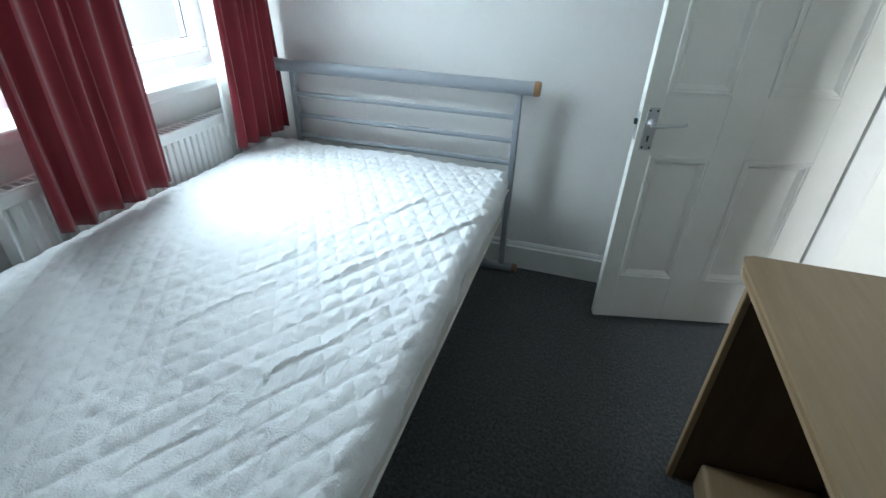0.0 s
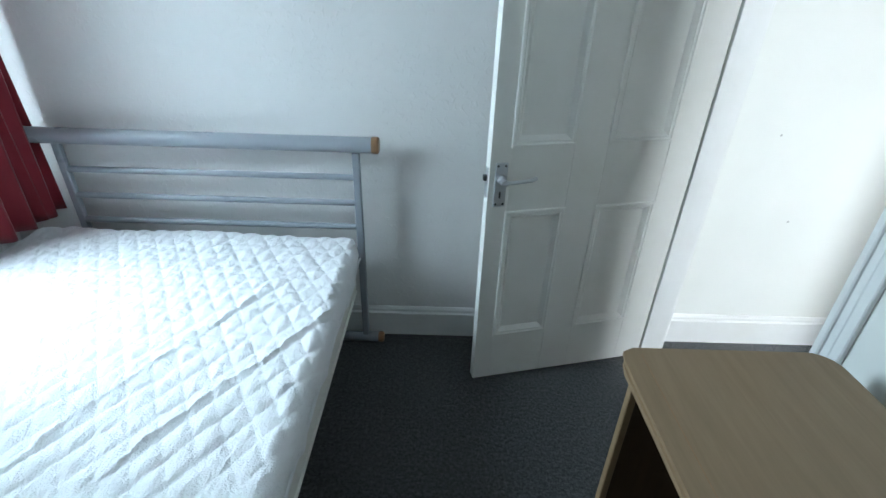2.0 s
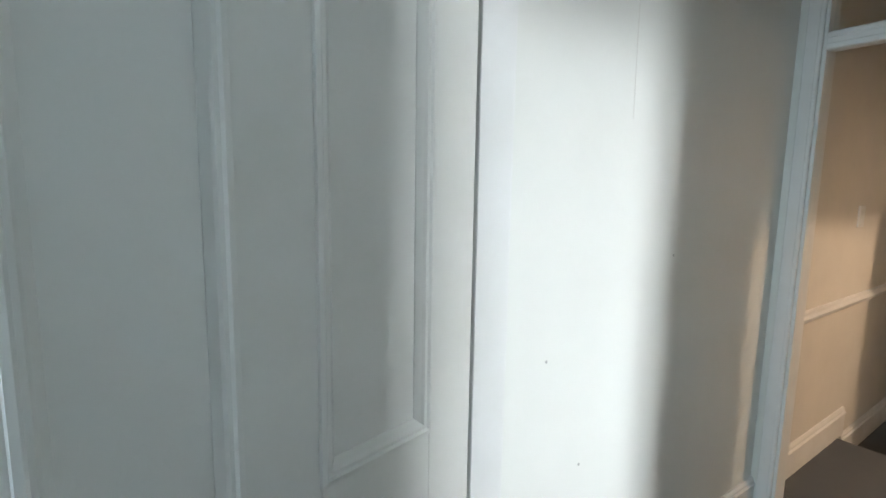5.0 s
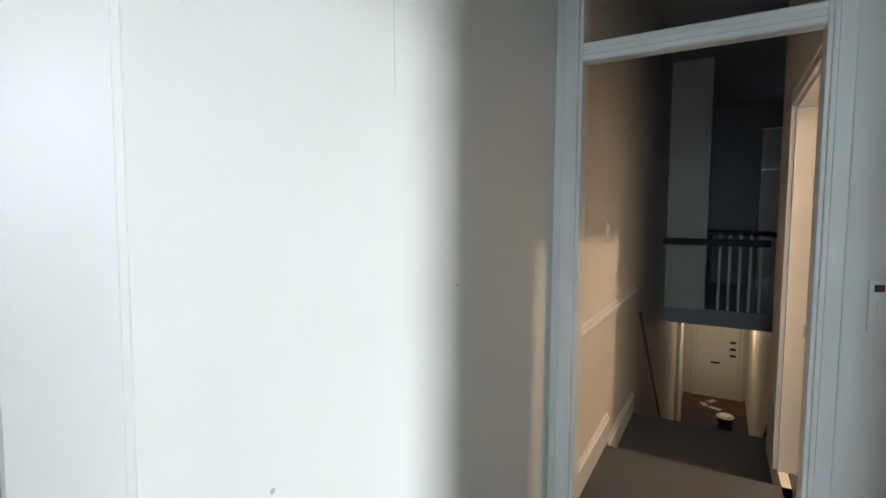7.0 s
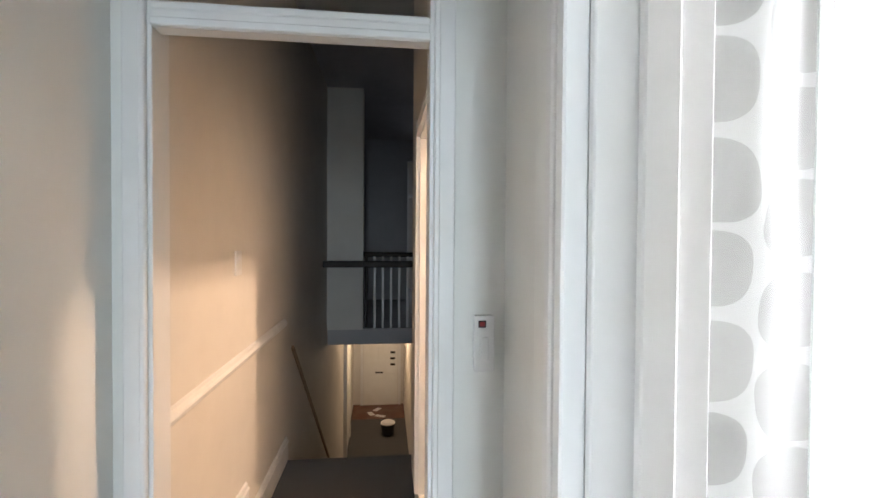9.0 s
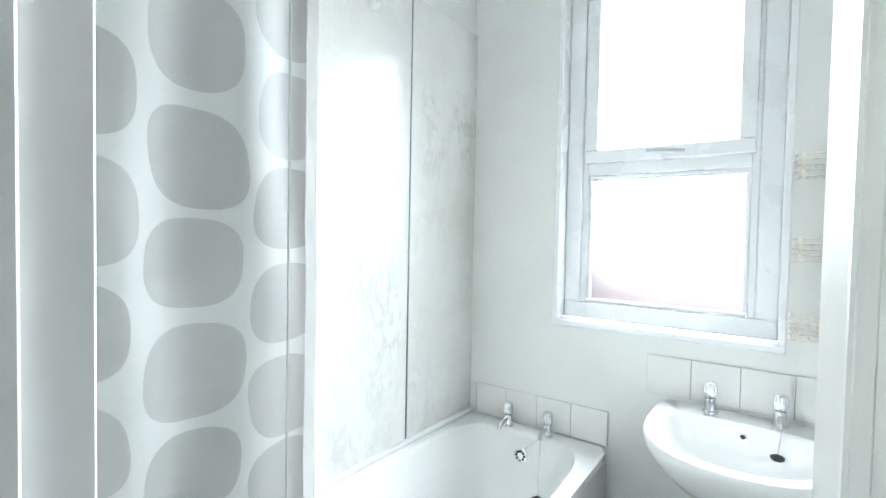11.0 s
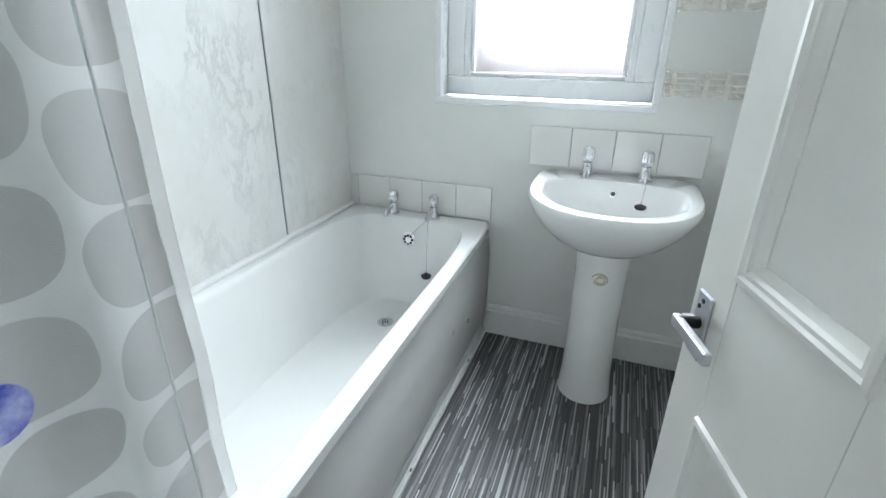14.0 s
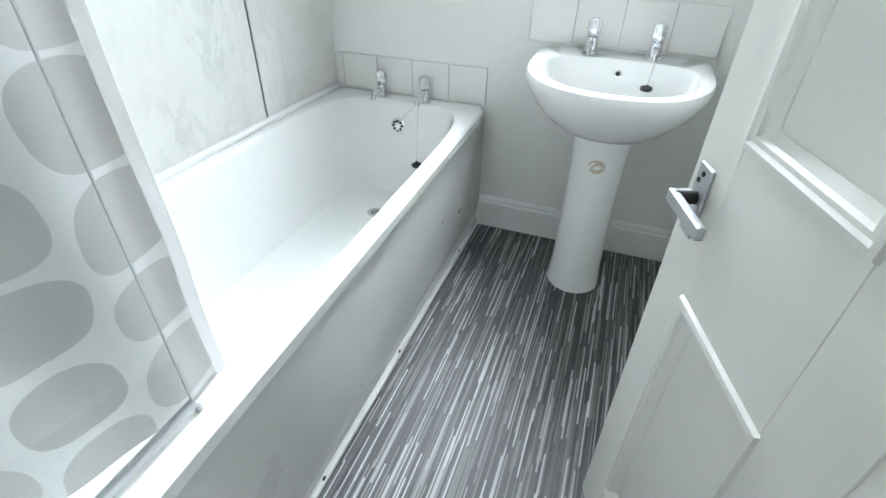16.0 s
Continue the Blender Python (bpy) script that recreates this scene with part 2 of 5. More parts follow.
def shower_cloth():
    """Thin white cloth printed with staggered columns of large grey pebbles, in the cloth's own flat measure."""
    m, n, l, b = nodes_of("pebble print shower curtain", (0.75, 0.75, 0.73), 0.6)

    def maths(op, *args):
        k = n.new("ShaderNodeMath")
        k.operation = op
        for slot, v in enumerate(args):
            if isinstance(v, (int, float)):
                k.inputs[slot].default_value = v
            else:
                l.new(v, k.inputs[slot])
        return k.outputs[0]

    def chance(col, row, salt):
        j = n.new("ShaderNodeCombineXYZ")
        l.new(col, j.inputs[0])
        l.new(row, j.inputs[1])
        j.inputs[2].default_value = salt
        w = n.new("ShaderNodeTexWhiteNoise")
        l.new(j.outputs[0], w.inputs["Vector"])
        return w.outputs["Value"]

    co = n.new("ShaderNodeTexCoord")
    sep = n.new("ShaderNodeSeparateXYZ")
    l.new(co.outputs["UV"], sep.inputs[0])
    u = maths("DIVIDE", sep.outputs[0], 0.175)
    col = maths("FLOOR", u)
    shift = maths("MULTIPLY", col, 0.43)
    v = maths("ADD", maths("DIVIDE", sep.outputs[1], 0.165), shift)
    row = maths("FLOOR", v)
    a = maths("SUBTRACT", maths("SUBTRACT", u, col), maths("MULTIPLY_ADD", chance(col, row, 1.0), 0.06, 0.47))
    c = maths("SUBTRACT", maths("SUBTRACT", v, row), maths("MULTIPLY_ADD", chance(col, row, 2.0), 0.06, 0.47))
    wide = maths("MULTIPLY_ADD", chance(col, row, 3.0), 0.05, 0.435)
    high = maths("MULTIPLY_ADD", chance(col, row, 4.0), 0.05, 0.415)
    lean = maths("ADD", a, maths("MULTIPLY", c, maths("MULTIPLY_ADD", chance(col, row, 5.0), 0.3, -0.15)))
    d = maths("ADD", maths("POWER", maths("ABSOLUTE", maths("DIVIDE", lean, wide)), 2.7), maths("POWER", maths("ABSOLUTE", maths("DIVIDE", c, high)), 2.7))
    pebble = ramp(n, l, d, (0.95, 1), (1.0, 0))
    tone = mixed(n, l, chance(col, row, 6.0), (0.40, 0.39, 0.38), (0.45, 0.44, 0.43))
    crease = texture(n, l, "Noise", 5, stretch=(1.0, 3.0, 1.0), uv=True, Detail=5, Distortion=0.8)
    cloth = mixed(n, l, pebble, (0.60, 0.60, 0.595), tone)
    l.new(cloth, b.inputs["Base Color"])
    bumped(n, l, b, crease.outputs[0], 0.1, 0.004)
    tr = n.new("ShaderNodeBsdfTranslucent")
    l.new(cloth, tr.inputs["Color"])
    ms = n.new("ShaderNodeMixShader")
    ms.inputs[0].default_value = 0.3
    l.new(b.outputs[0], ms.inputs[1])
    l.new(tr.outputs[0], ms.inputs[2])
    l.new(ms.outputs[0], n["Material Output"].inputs["Surface"])
    return m


PEBBLES = shower_cloth()


def thin_glass(name, tint=(1, 1, 1), rough=0.0, gloss=0.08):
    """A pane: light goes straight through, with a faint mirror on top."""
    m = bpy.data.materials.new(name)
    m.use_nodes = True
    n, l = m.node_tree.nodes, m.node_tree.links
    n.remove(n["Principled BSDF"])
    t, g, ms, fr, po = (n.new("ShaderNode" + k) for k in ("BsdfTransparent", "BsdfGlossy", "MixShader", "LayerWeight", "Math"))
    po.operation = "POWER"
    po.inputs[1].default_value = 4.0
    l.new(fr.outputs["Facing"], po.inputs[0])
    ad = n.new("ShaderNodeMath")
    ad.operation = "MULTIPLY_ADD"
    ad.inputs[1].default_value, ad.inputs[2].default_value = 0.7, 0.035
    l.new(po.outputs[0], ad.inputs[0])
    t.inputs[0].default_value = (*tint, 1)
    g.inputs["Roughness"].default_value = rough
    l.new(ad.outputs[0], ms.inputs[0])
    l.new(t.outputs[0], ms.inputs[1])
    l.new(g.outputs[0], ms.inputs[2])
    l.new(ms.outputs[0], n["Material Output"].inputs["Surface"])
    return m


GLASS = thin_glass("clear glass", (0.97, 0.985, 0.98))
SCREEN = thin_glass("shower glass", (0.93, 0.94, 0.94))


def frosted():
    m, n, l, b = nodes_of("frosted glass", (0.95, 0.97, 1.0), 0.45, 0.0, Transmission_Weight=1.0, IOR=1.2)
    pattern = texture(n, l, "Noise", 160, stretch=(1, 1, 0.35), Detail=3)
    bumped(n, l, b, pattern.outputs[0], 0.5, 0.004)
    return m


FROSTED = frosted()
GLASS_EDGE = nodes_of("glass edge", (0.50, 0.53, 0.52), 0.2)[0]



def sheer():
    m, n, l, b = nodes_of("sheer white lining", (0.85, 0.85, 0.84), 0.8)
    tr = n.new("ShaderNodeBsdfTranslucent")
    tr.inputs["Color"].default_value = (0.85, 0.85, 0.84, 1)
    ms = n.new("ShaderNodeMixShader")
    ms.inputs[0].default_value = 0.6
    l.new(b.outputs[0], ms.inputs[1])
    l.new(tr.outputs[0], ms.inputs[2])
    l.new(ms.outputs[0], n["Material Output"].inputs["Surface"])
    return m


SHEER = sheer()


def thin_hem():
    """Unprinted hem of the shower curtain, thin enough to see through."""
    m, n, l, b = nodes_of("thin plain curtain hem", (0.62, 0.61, 0.61), 0.6)
    clear = n.new("ShaderNodeBsdfTransparent")
    tr = n.new("ShaderNodeBsdfTranslucent")
    tr.inputs["Color"].default_value = (0.62, 0.61, 0.61, 1)
    first, second = n.new("ShaderNodeMixShader"), n.new("ShaderNodeMixShader")
    first.inputs[0].default_value, second.inputs[0].default_value = 0.4, 0.45
    l.new(b.outputs[0], first.inputs[1])
    l.new(tr.outputs[0], first.inputs[2])
    l.new(first.outputs[0], second.inputs[1])
    l.new(clear.outputs[0], second.inputs[2])
    l.new(second.outputs[0], n["Material Output"].inputs["Surface"])
    return m


HEM = thin_hem()



def glow(name, colour, strength):
    m = bpy.data.materials.new(name)
    m.use_nodes = True
    b = m.node_tree.nodes["Principled BSDF"]
    b.inputs["Base Color"].default_value = (*colour, 1)
    b.inputs["Emission Color"].default_value = (*colour, 1)
    b.inputs["Emission Strength"].default_value = strength
    return m


OVERCAST = glow("bright overcast sky", (0.86, 0.95, 1.0), 0.9)

# ---- building helpers ----


ORIGIN = Vector((0, 0, 0))  # where the room being built counts its metres from


def part(name, bm, material, parent=None, label="", smooth=False):
    me = bpy.data.meshes.new(name)
    bm.to_mesh(me)
    bm.free()
    me.materials.append(material)
    if smooth:
        for p in me.polygons:
            p.use_smooth = True
        me.set_sharp_from_angle(angle=radians(38))
    ob = new(name, me)
    if parent is not None:
        ob.parent = parent
    else:
        ob.location = ORIGIN
    if label:
        ob["label"] = label
    return ob


def thing(name, label, category, at=(0, 0, 0), turn=0.0, group="", kind=""):
    ob = new(name)
    ob.empty_display_size = 0.1
    ob.matrix_basis = Matrix.Translation(ORIGIN) @ pose(*at, 0, 0, turn)
    return tagged(ob, label, category, group, kind)


def add_box(bm, x0, x1, y0, y1, z0, z1, bevel=0.0, seg=1):
    r = bmesh.ops.create_cube(bm, size=1.0, matrix=Matrix.LocRotScale(((x0 + x1) / 2, (y0 + y1) / 2, (z0 + z1) / 2), None, (abs(x1 - x0), abs(y1 - y0), abs(z1 - z0))))
    if bevel:
        edges = list({e for v in r["verts"] for e in v.link_edges})
        bmesh.ops.bevel(bm, geom=edges, offset=bevel, segments=seg, affect="EDGES", profile=0.5)
    return bm


def box(x0, x1, y0, y1, z0, z1, bevel=0.0, seg=1):
    return add_box(bmesh.new(), x0, x1, y0, y1, z0, z1, bevel, seg)


def add_sweep(bm, profile, path, closed=False, up=Vector((0, 0, 1))):
    """Sweep a closed profile of (side, up) offsets along a path of points, with mitred corners."""
    pts = [Vector(p) for p in path]
    rings, count = [], len(pts)
    for i, p in enumerate(pts):
        a = (p - pts[i - 1]).normalized() if (i or closed) else None
        c = (pts[(i + 1) % count] - p).normalized() if (i < count - 1 or closed) else None
        d = ((a or c) + (c or a)).normalized()
        side = d.cross(up)
        side = side.normalized() if side.length > 1e-6 else Vector((1, 0, 0))
        top = side.cross(d).normalized()
        half = 1.0 / max(0.35, math.sqrt(max(0.0, (1 + a.dot(c)) / 2))) if a and c else 1.0
        rings.append([bm.verts.new(p + side * s * half + top * u) for s, u in profile])
    k = len(profile)
    for i in range(count if closed else count - 1):
        r, q = rings[i], rings[(i + 1) % count]
        for j in range(k):
            bm.faces.new((r[j], r[(j + 1) % k], q[(j + 1) % k], q[j]))
    if not closed:
        bm.faces.new(list(reversed(rings[0])))
        bm.faces.new(rings[-1])
    bmesh.ops.recalc_face_normals(bm, faces=bm.faces[:])
    return bm


def add_tube(bm, path, radius, sides=12, closed=False, up=Vector((0, 0, 1))):
    d = (Vector(path[1]) - Vector(path[0])).normalized()
    if abs(d.dot(up)) > 0.95:
        up = Vector((0, 1, 0))
    ring = [(radius * math.cos(2 * math.pi * i / sides), radius * math.sin(2 * math.pi * i / sides)) for i in range(sides)]
    return add_sweep(bm, ring, path, closed, up)


def tube(path, radius, sides=12, closed=False):
    return add_tube(bmesh.new(), path, radius, sides, closed)


def lathe(profile, sides=24, at=(0, 0, 0), turn=None):
    """Turn (radius, height) pairs round the z axis."""
    bm = bmesh.new()
    rings = []
    for r, z in profile:
        rings.append([bm.verts.new((max(r, 1e-4) * math.cos(2 * math.pi * i / sides), max(r, 1e-4) * math.sin(2 * math.pi * i / sides), z)) for i in range(sides)])
    for a, c in zip(rings, rings[1:]):
        for i in range(sides):
            j = (i + 1) % sides
            bm.faces.new((a[i], a[j], c[j], c[i]))
    bm.faces.new(list(reversed(rings[0])))
    bm.faces.new(rings[-1])
    m = Matrix.Translation(at) @ (turn or Matrix())
    bmesh.ops.transform(bm, matrix=m, verts=bm.verts[:])
    bmesh.ops.recalc_face_normals(bm, faces=bm.faces[:])
    return bm


def slab_with_holes(axis, near, far, u0, u1, z0, z1, holes):
    """A wall slab whose faces lie at near and far on axis ("x" or "y"), running u0..u1, with rectangular holes (u0, u1, z0, z1) cut through."""
    us = sorted({u0, u1, *(v for h in holes for v in h[:2])})
    zs = sorted({z0, z1, *(v for h in holes for v in h[2:])})
    solid = {}
    for i in range(len(us) - 1):
        for j in range(len(zs) - 1):
            u, z = (us[i] + us[i + 1]) / 2, (zs[j] + zs[j + 1]) / 2
            solid[i, j] = not any(a < u < b and c < z < d for a, b, c, d in holes)
    bm, cache = bmesh.new(), {}

    def vert(i, j, w):
        if (i, j, w) not in cache:
            cache[i, j, w] = bm.verts.new((w, us[i], zs[j]) if axis == "x" else (us[i], w, zs[j]))
        return cache[i, j, w]

    for (i, j), full in solid.items():
        if not full:
            continue
        for w in (near, far):
            bm.faces.new([vert(*p, w) for p in ((i, j), (i + 1, j), (i + 1, j + 1), (i, j + 1))])
        for di, dj, a, c in ((-1, 0, (i, j), (i, j + 1)), (1, 0, (i + 1, j), (i + 1, j + 1)), (0, -1, (i, j), (i + 1, j)), (0, 1, (i, j + 1), (i + 1, j + 1))):
            if not solid.get((i + di, j + dj)):
                bm.faces.new((vert(*a, near), vert(*c, near), vert(*c, far), vert(*a, far)))
    bmesh.ops.recalc_face_normals(bm, faces=bm.faces[:])
    return bm


def setting(name, bm, material, label, category, smooth=False):
    return tagged(part(name, bm, material, smooth=smooth), label, category, kind="structure")

# ---- large structure ----
TOP = 2.75
setting("floor_bedroom_landing", box(-2.85, 2.86, -3.2, 0.12, -0.22, 0.0), CARPET, "worn charcoal carpet through bedroom and landing", "floor")
setting("floor_bathroom", box(0.10, 1.73, -2.93, -0.995, 0.0, 0.004), VINYL, "grey striped vinyl floor of the bathroom", "floor")
setting("ceiling_side_room", box(1.85, 3.9, -3.3, -1.05, TOP, TOP + 0.12), CEILING, "plain side room ceiling", "ceiling")
setting("ceiling", box(-2.85, 1.85, -3.3, 0.12, TOP, TOP + 0.12), CEILING, "plain white painted ceiling", "ceiling")
setting("wall_north", box(-2.85, 0.0, 0.0, 0.14, 0.0, TOP), WALLPAPER, "white textured wallpaper behind the bed", "wall")
setting("wall_landing", box(0.0005, 1.80, 0.0, 0.14, 0.0, TOP), PLASTER, "smooth cream painted landing wall", "wall")
setting("wall_west", slab_with_holes("x", -2.52, -2.80, -3.2, 0.0, 0.0, TOP, [(-1.20, -0.16, 0.86, 2.15)]), WALLPAPER, "white papered window wall of the bedroom", "wall")
setting("wall_south", box(-2.85, 0.016, -3.3, -3.2, 0.0, TOP), WALLPAPER, "white papered back wall of the bedroom", "wall")
setting("wall_east", slab_with_holes("x", 0.016, 0.10, -3.2, 0.0, 0.0, TOP, [(-0.87, -0.107, 0.0, 2.0)]), PLASTER, "white wall with the bedroom doorway", "wall")
setting("wall_passage_opening", slab_with_holes("x", 1.75, 1.85, -1.12, 0.0, 0.0, 3.3, [(-0.85, -0.09, 0.0, 2.42)]), PLASTER, "cream wall with a tall opening to the stairs", "wall")
setting("wall_bathroom_door", slab_with_holes("y", -0.93, -1.06, 0.10, 1.07, 0.0, TOP, [(0.12, 0.885, 0.0, 2.0)]), PLASTER, "white wall with the bathroom doorway", "wall")
setting("wall_recess", box(1.07, 1.75, -1.12, -1.06, 0.0, TOP), PLASTER, "white wall at the back of the recess", "wall")
setting("wall_bath_side", box(1.73, 1.85, -3.3, -1.12, 0.0, TOP), BATH_WALL, "white wall beside the bath", "wall")
setting("wall_bath_window", slab_with_holes("y", -2.93, -3.17, 0.10, 1.73, 0.0, TOP, [(0.463, 1.286, 1.055, 2.57)]), BATH_WALL, "pale cream bathroom wall with the window", "wall")
# stairwell, hall and side room
setting("wall_passage", box(1.801, 11.6, 0.0, 0.14, -2.6, 3.3), PASSAGE, "cream passage wall that runs on down the stairs", "wall")
setting("wall_side_room", slab_with_holes("y", -0.905, -1.05, 1.85, 3.75, -0.4, 3.3, [(2.15, 3.05, 0.0, 2.0)]), PASSAGE, "cream wall with a lit doorway", "wall")
setting("side_room_back", box(1.75, 3.9, -3.3, -3.2, 0.0, TOP), PASSAGE, "cream side room wall", "wall")
setting("side_room_end", box(3.75, 3.9, -3.2, -0.95, -2.6, 3.3), PASSAGE, "cream side room end wall", "wall")
setting("side_room_floor", box(1.75, 3.75, -3.3, -0.95, -0.15, 0.002), CARPET, "charcoal carpet of the side room", "floor")
# upper landing and stairwell take the grey with the shade put in
setting("wall_stair_far", slab_with_holes("x", 9.4, 9.5, -3.2, 0.0, 0.30, 3.3, [(-1.75, -1.12, 0.30, 2.9)]), SHADED_WALL, "grey wall of the upper landing, shade in its colour", "wall")
setting("upper_landing", box(6.5, 11.6, -3.2, 0.0, 0.10, 0.30), SHADED_WALL, "edge and floor of the upper landing", "floor")
setting("stairwell_ceiling", box(1.75, 11.6, -3.2, 0.14, 3.3, 3.4), SHADED_WALL, "stairwell ceiling, shade in its grey colour", "ceiling")
setting("stairwell_south", box(3.9, 11.6, -3.3, -3.2, -2.6, 3.3), SHADED_WALL, "stairwell wall, shade in its grey colour", "wall")
setting("wall_hall", box(6.6, 11.5, -1.25, -1.15, -2.4, 0.10), PASSAGE, "cream wall of the entrance hall", "wall")
setting("wall_under_stair", box(3.9, 6.6, -1.25, -1.15, -2.4, -0.35), PASSAGE, "cream wall under the banister", "wall")
setting("wall_front", box(11.5, 11.6, -3.2, 0.0, -2.4, 3.3), PASSAGE, "cream wall round the front door", "wall")
setting("hall_floor", box(6.3, 11.6, -1.2, 0.0, -2.55, -2.4), CARPET, "dark hall floor", "floor")
setting("hall_threshold_boards", box(10.6, 11.5, -1.14, -0.01, -2.4, -2.395), FLOORWOOD, "reddish boards by the front door", "floor")

# stairs: a half-landing one step down, then a flight to the hall
stairs = thing("staircase", "dark carpeted flight going down to the hall", "staircase", kind="structure")
part("half_landing", box(2.86, 3.96, -0.95, 0.0, -0.4, -0.18, 0.012, 2), CARPET, stairs)
for i in range(11):
    z = -0.18 - 0.185 * (i + 1)
    part("step", box(3.94 + 0.235 * i, 4.22 + 0.235 * i, -1.14, 0.0, z - 0.19, z, 0.012, 2), CARPET, stairs)


def skirting(name, path, label, h=0.15, t=0.018):
    """Moulded skirting: plain board with a stepped, rounded top."""
    prof = [(0, 0), (-t, 0), (-t, h * 0.74), (-t * 1.25, h * 0.76), (-t * 1.25, h * 0.82), (-t * 0.8, h * 0.86), (-t * 0.75, h * 0.93), (-t * 0.35, h), (0, h)]
    return setting(name, add_sweep(bmesh.new(), prof, path), TRIM, label, "skirting board")


skirting("baseboard_north", [(0.016, 0.0, 0.0), (-2.52, 0.0, 0.0)], "white moulded skirting along the bed wall", 0.148)
skirting("baseboard_landing", [(1.75, 0.0, 0.0), (0.118, 0.0, 0.0)], "white moulded skirting on the landing", 0.148)
skirting("baseboard_passage", [(2.95, 0.0, 0.0), (1.85, 0.0, 0.0)], "white moulded skirting in the passage", 0.17)
skirting("baseboard_half_landing", [(3.96, 0.0, -0.18), (2.95, 0.0, -0.18)], "white moulded skirting one step down", 0.17)
skirting("baseboard_bathroom", [(0.10, -2.93, 0.004), (1.03, -2.93, 0.004)], "white moulded skirting under the basin", 0.148)
skirting("baseboard_bathroom_side", [(0.10, -1.08, 0.004), (0.10, -2.93, 0.004)], "white moulded skirting beside the bathroom door", 0.148)
skirting("baseboard_opening_wall", [(1.75, -1.06, 0.0), (1.75, -0.915, 0.0)], "white moulded skirting below the switch", 0.148)
prof = [(0, 0), (-0.012, 0.004), (-0.022, 0.014), (-0.026, 0.03), (-0.018, 0.042), (-0.014, 0.056), (0, 0.062)]
setting("dado_rail", add_sweep(bmesh.new(), prof, [(3.9, 0.0, 0.80), (1.85, 0.0, 0.80)]), TRIM, "cream moulded dado rail", "dado rail")
setting("stair_dado", add_sweep(bmesh.new(), [(0, 0), (-0.018, 0.0), (-0.018, 0.03), (0, 0.03)], [(6.6, -0.03, -1.5), (4.0, -0.03, 0.62)]), BEECH, "brown wooden handrail on the stair wall", "handrail")


def casing(name, wall, at, u0, u1, head, label, out, width=0.075, depth=0.02, foot=0.0, sides=(-1, 1), plain=None):
    """A moulded architrave round an opening: wall is the axis it lies across, out the side it stands proud on."""
    top = thing(name, label, "door frame", kind="structure")
    steps = plain or [(0.003, width - 0.003, 0.55), (0.0, width * 0.28, 1.0), (width * 0.72, width, 0.75), (width * 0.36, width * 0.62, 0.68)]

    def bar(bm, a0, a1, z0, z1, d):
        lo, hi = sorted((at, at + out * depth * d))
        add_box(bm, *((lo, hi, a0, a1) if wall == "x" else (a0, a1, lo, hi)), z0, z1, 0.003)

    for side, edge in ((-1, u0), (1, u1)):
        if side not in sides:
            continue
        for a, c, d in steps:
            bm = bmesh.new()
            bar(bm, *sorted((edge + side * a, edge + side * c)), foot, head + (width if len(sides) == 2 else 0.0), d)
            part("upright_bead", bm, TRIM, top)
    for a, c, d in steps:
        bm = bmesh.new()
        bar(bm, u0, u1, head + a, head + c, d)
        part("head_bead", bm, TRIM, top)
    return top


casing("bedroom_door_casing", "x", 0.016, -0.87, -0.107, 2.0, "white moulded architrave on the bedroom side", -1, 0.07, sides=(-1,))
casing("bedroom_door_casing_landing", "x", 0.10, -0.87, -0.107, 2.0, "white moulded architrave on the landing side", 1, 0.07, 0.016)
casing("stair_opening_casing", "x", 1.75, -0.85, -0.09, 2.42, "white moulded architrave of the stair opening", -1, 0.062, plain=[(0.002, 0.060, 0.6), (0.0, 0.016, 1.0)])
casing("bathroom_door_casing", "y", -0.93, 0.12, 0.885, 2.0, "white deeply moulded architrave of the bathroom", 1, 0.080, 0.03, sides=(1,))
casing("bathroom_door_casing_inside", "y", -1.06, 0.12, 0.885, 2.0, "white architrave inside the bathroom", -1, 0.04, 0.006, sides=(1,))
casing("side_room_casing", "y", -0.905, 2.15, 3.05, 2.0, "white architrave of the side room doorway", 1, 0.09, 0.024)


def lining(name, wall, w0, w1, u0, u1, head, label, thick=0.012, stop=None):
    """Door lining inside an opening, with a stop bead."""
    top = thing(name, label, "door lining", kind="structure")

    def piece(n, w_a, w_b, a0, a1, z0, z1):
        part(n, box(*((w_a, w_b, a0, a1) if wall == "x" else (a0, a1, w_a, w_b)), z0, z1, 0.002), TRIM, top)

    piece("jamb", w0, w1, u0, u0 + thick, 0.0, head)
    piece("jamb", w0, w1, u1 - thick, u1, 0.0, head)
    piece("head", w0, w1, u0 + thick, u1 - thick, head - thick, head)
    if stop:
        piece("stop", *stop, u0 + thick, u0 + thick + 0.014, 0.0, head - thick)
        piece("stop", *stop, u1 - thick - 0.014, u1 - thick, 0.0, head - thick)
        piece("stop", *stop, u0 + thick + 0.014, u1 - thick - 0.014, head - thick - 0.014, head - thick)
    return top


lining("bedroom_door_lining", "x", 0.014, 0.102, -0.87, -0.107, 2.0, "white painted lining of the bedroom doorway", 0.01)
lining("stair_opening_lining", "x", 1.748, 1.852, -0.85, -0.09, 2.42, "white painted lining of the stair opening")
lining("bathroom_door_lining", "y", -1.062, -0.928, 0.12, 0.885, 2.0, "white painted lining of the bathroom doorway", 0.014, (-1.015, -0.975))
lining("side_room_lining", "y", -1.052, -0.903, 2.15, 3.05, 2.0, "white painted lining of the side room doorway", 0.014, (-1.03, -1.0))
setting("threshold_strip", box(-0.005, 0.022, -0.86, -0.117, 0.0, 0.006, 0.002), SILVER_EDGE, "thin metal carpet strip in the doorway", "threshold strip")

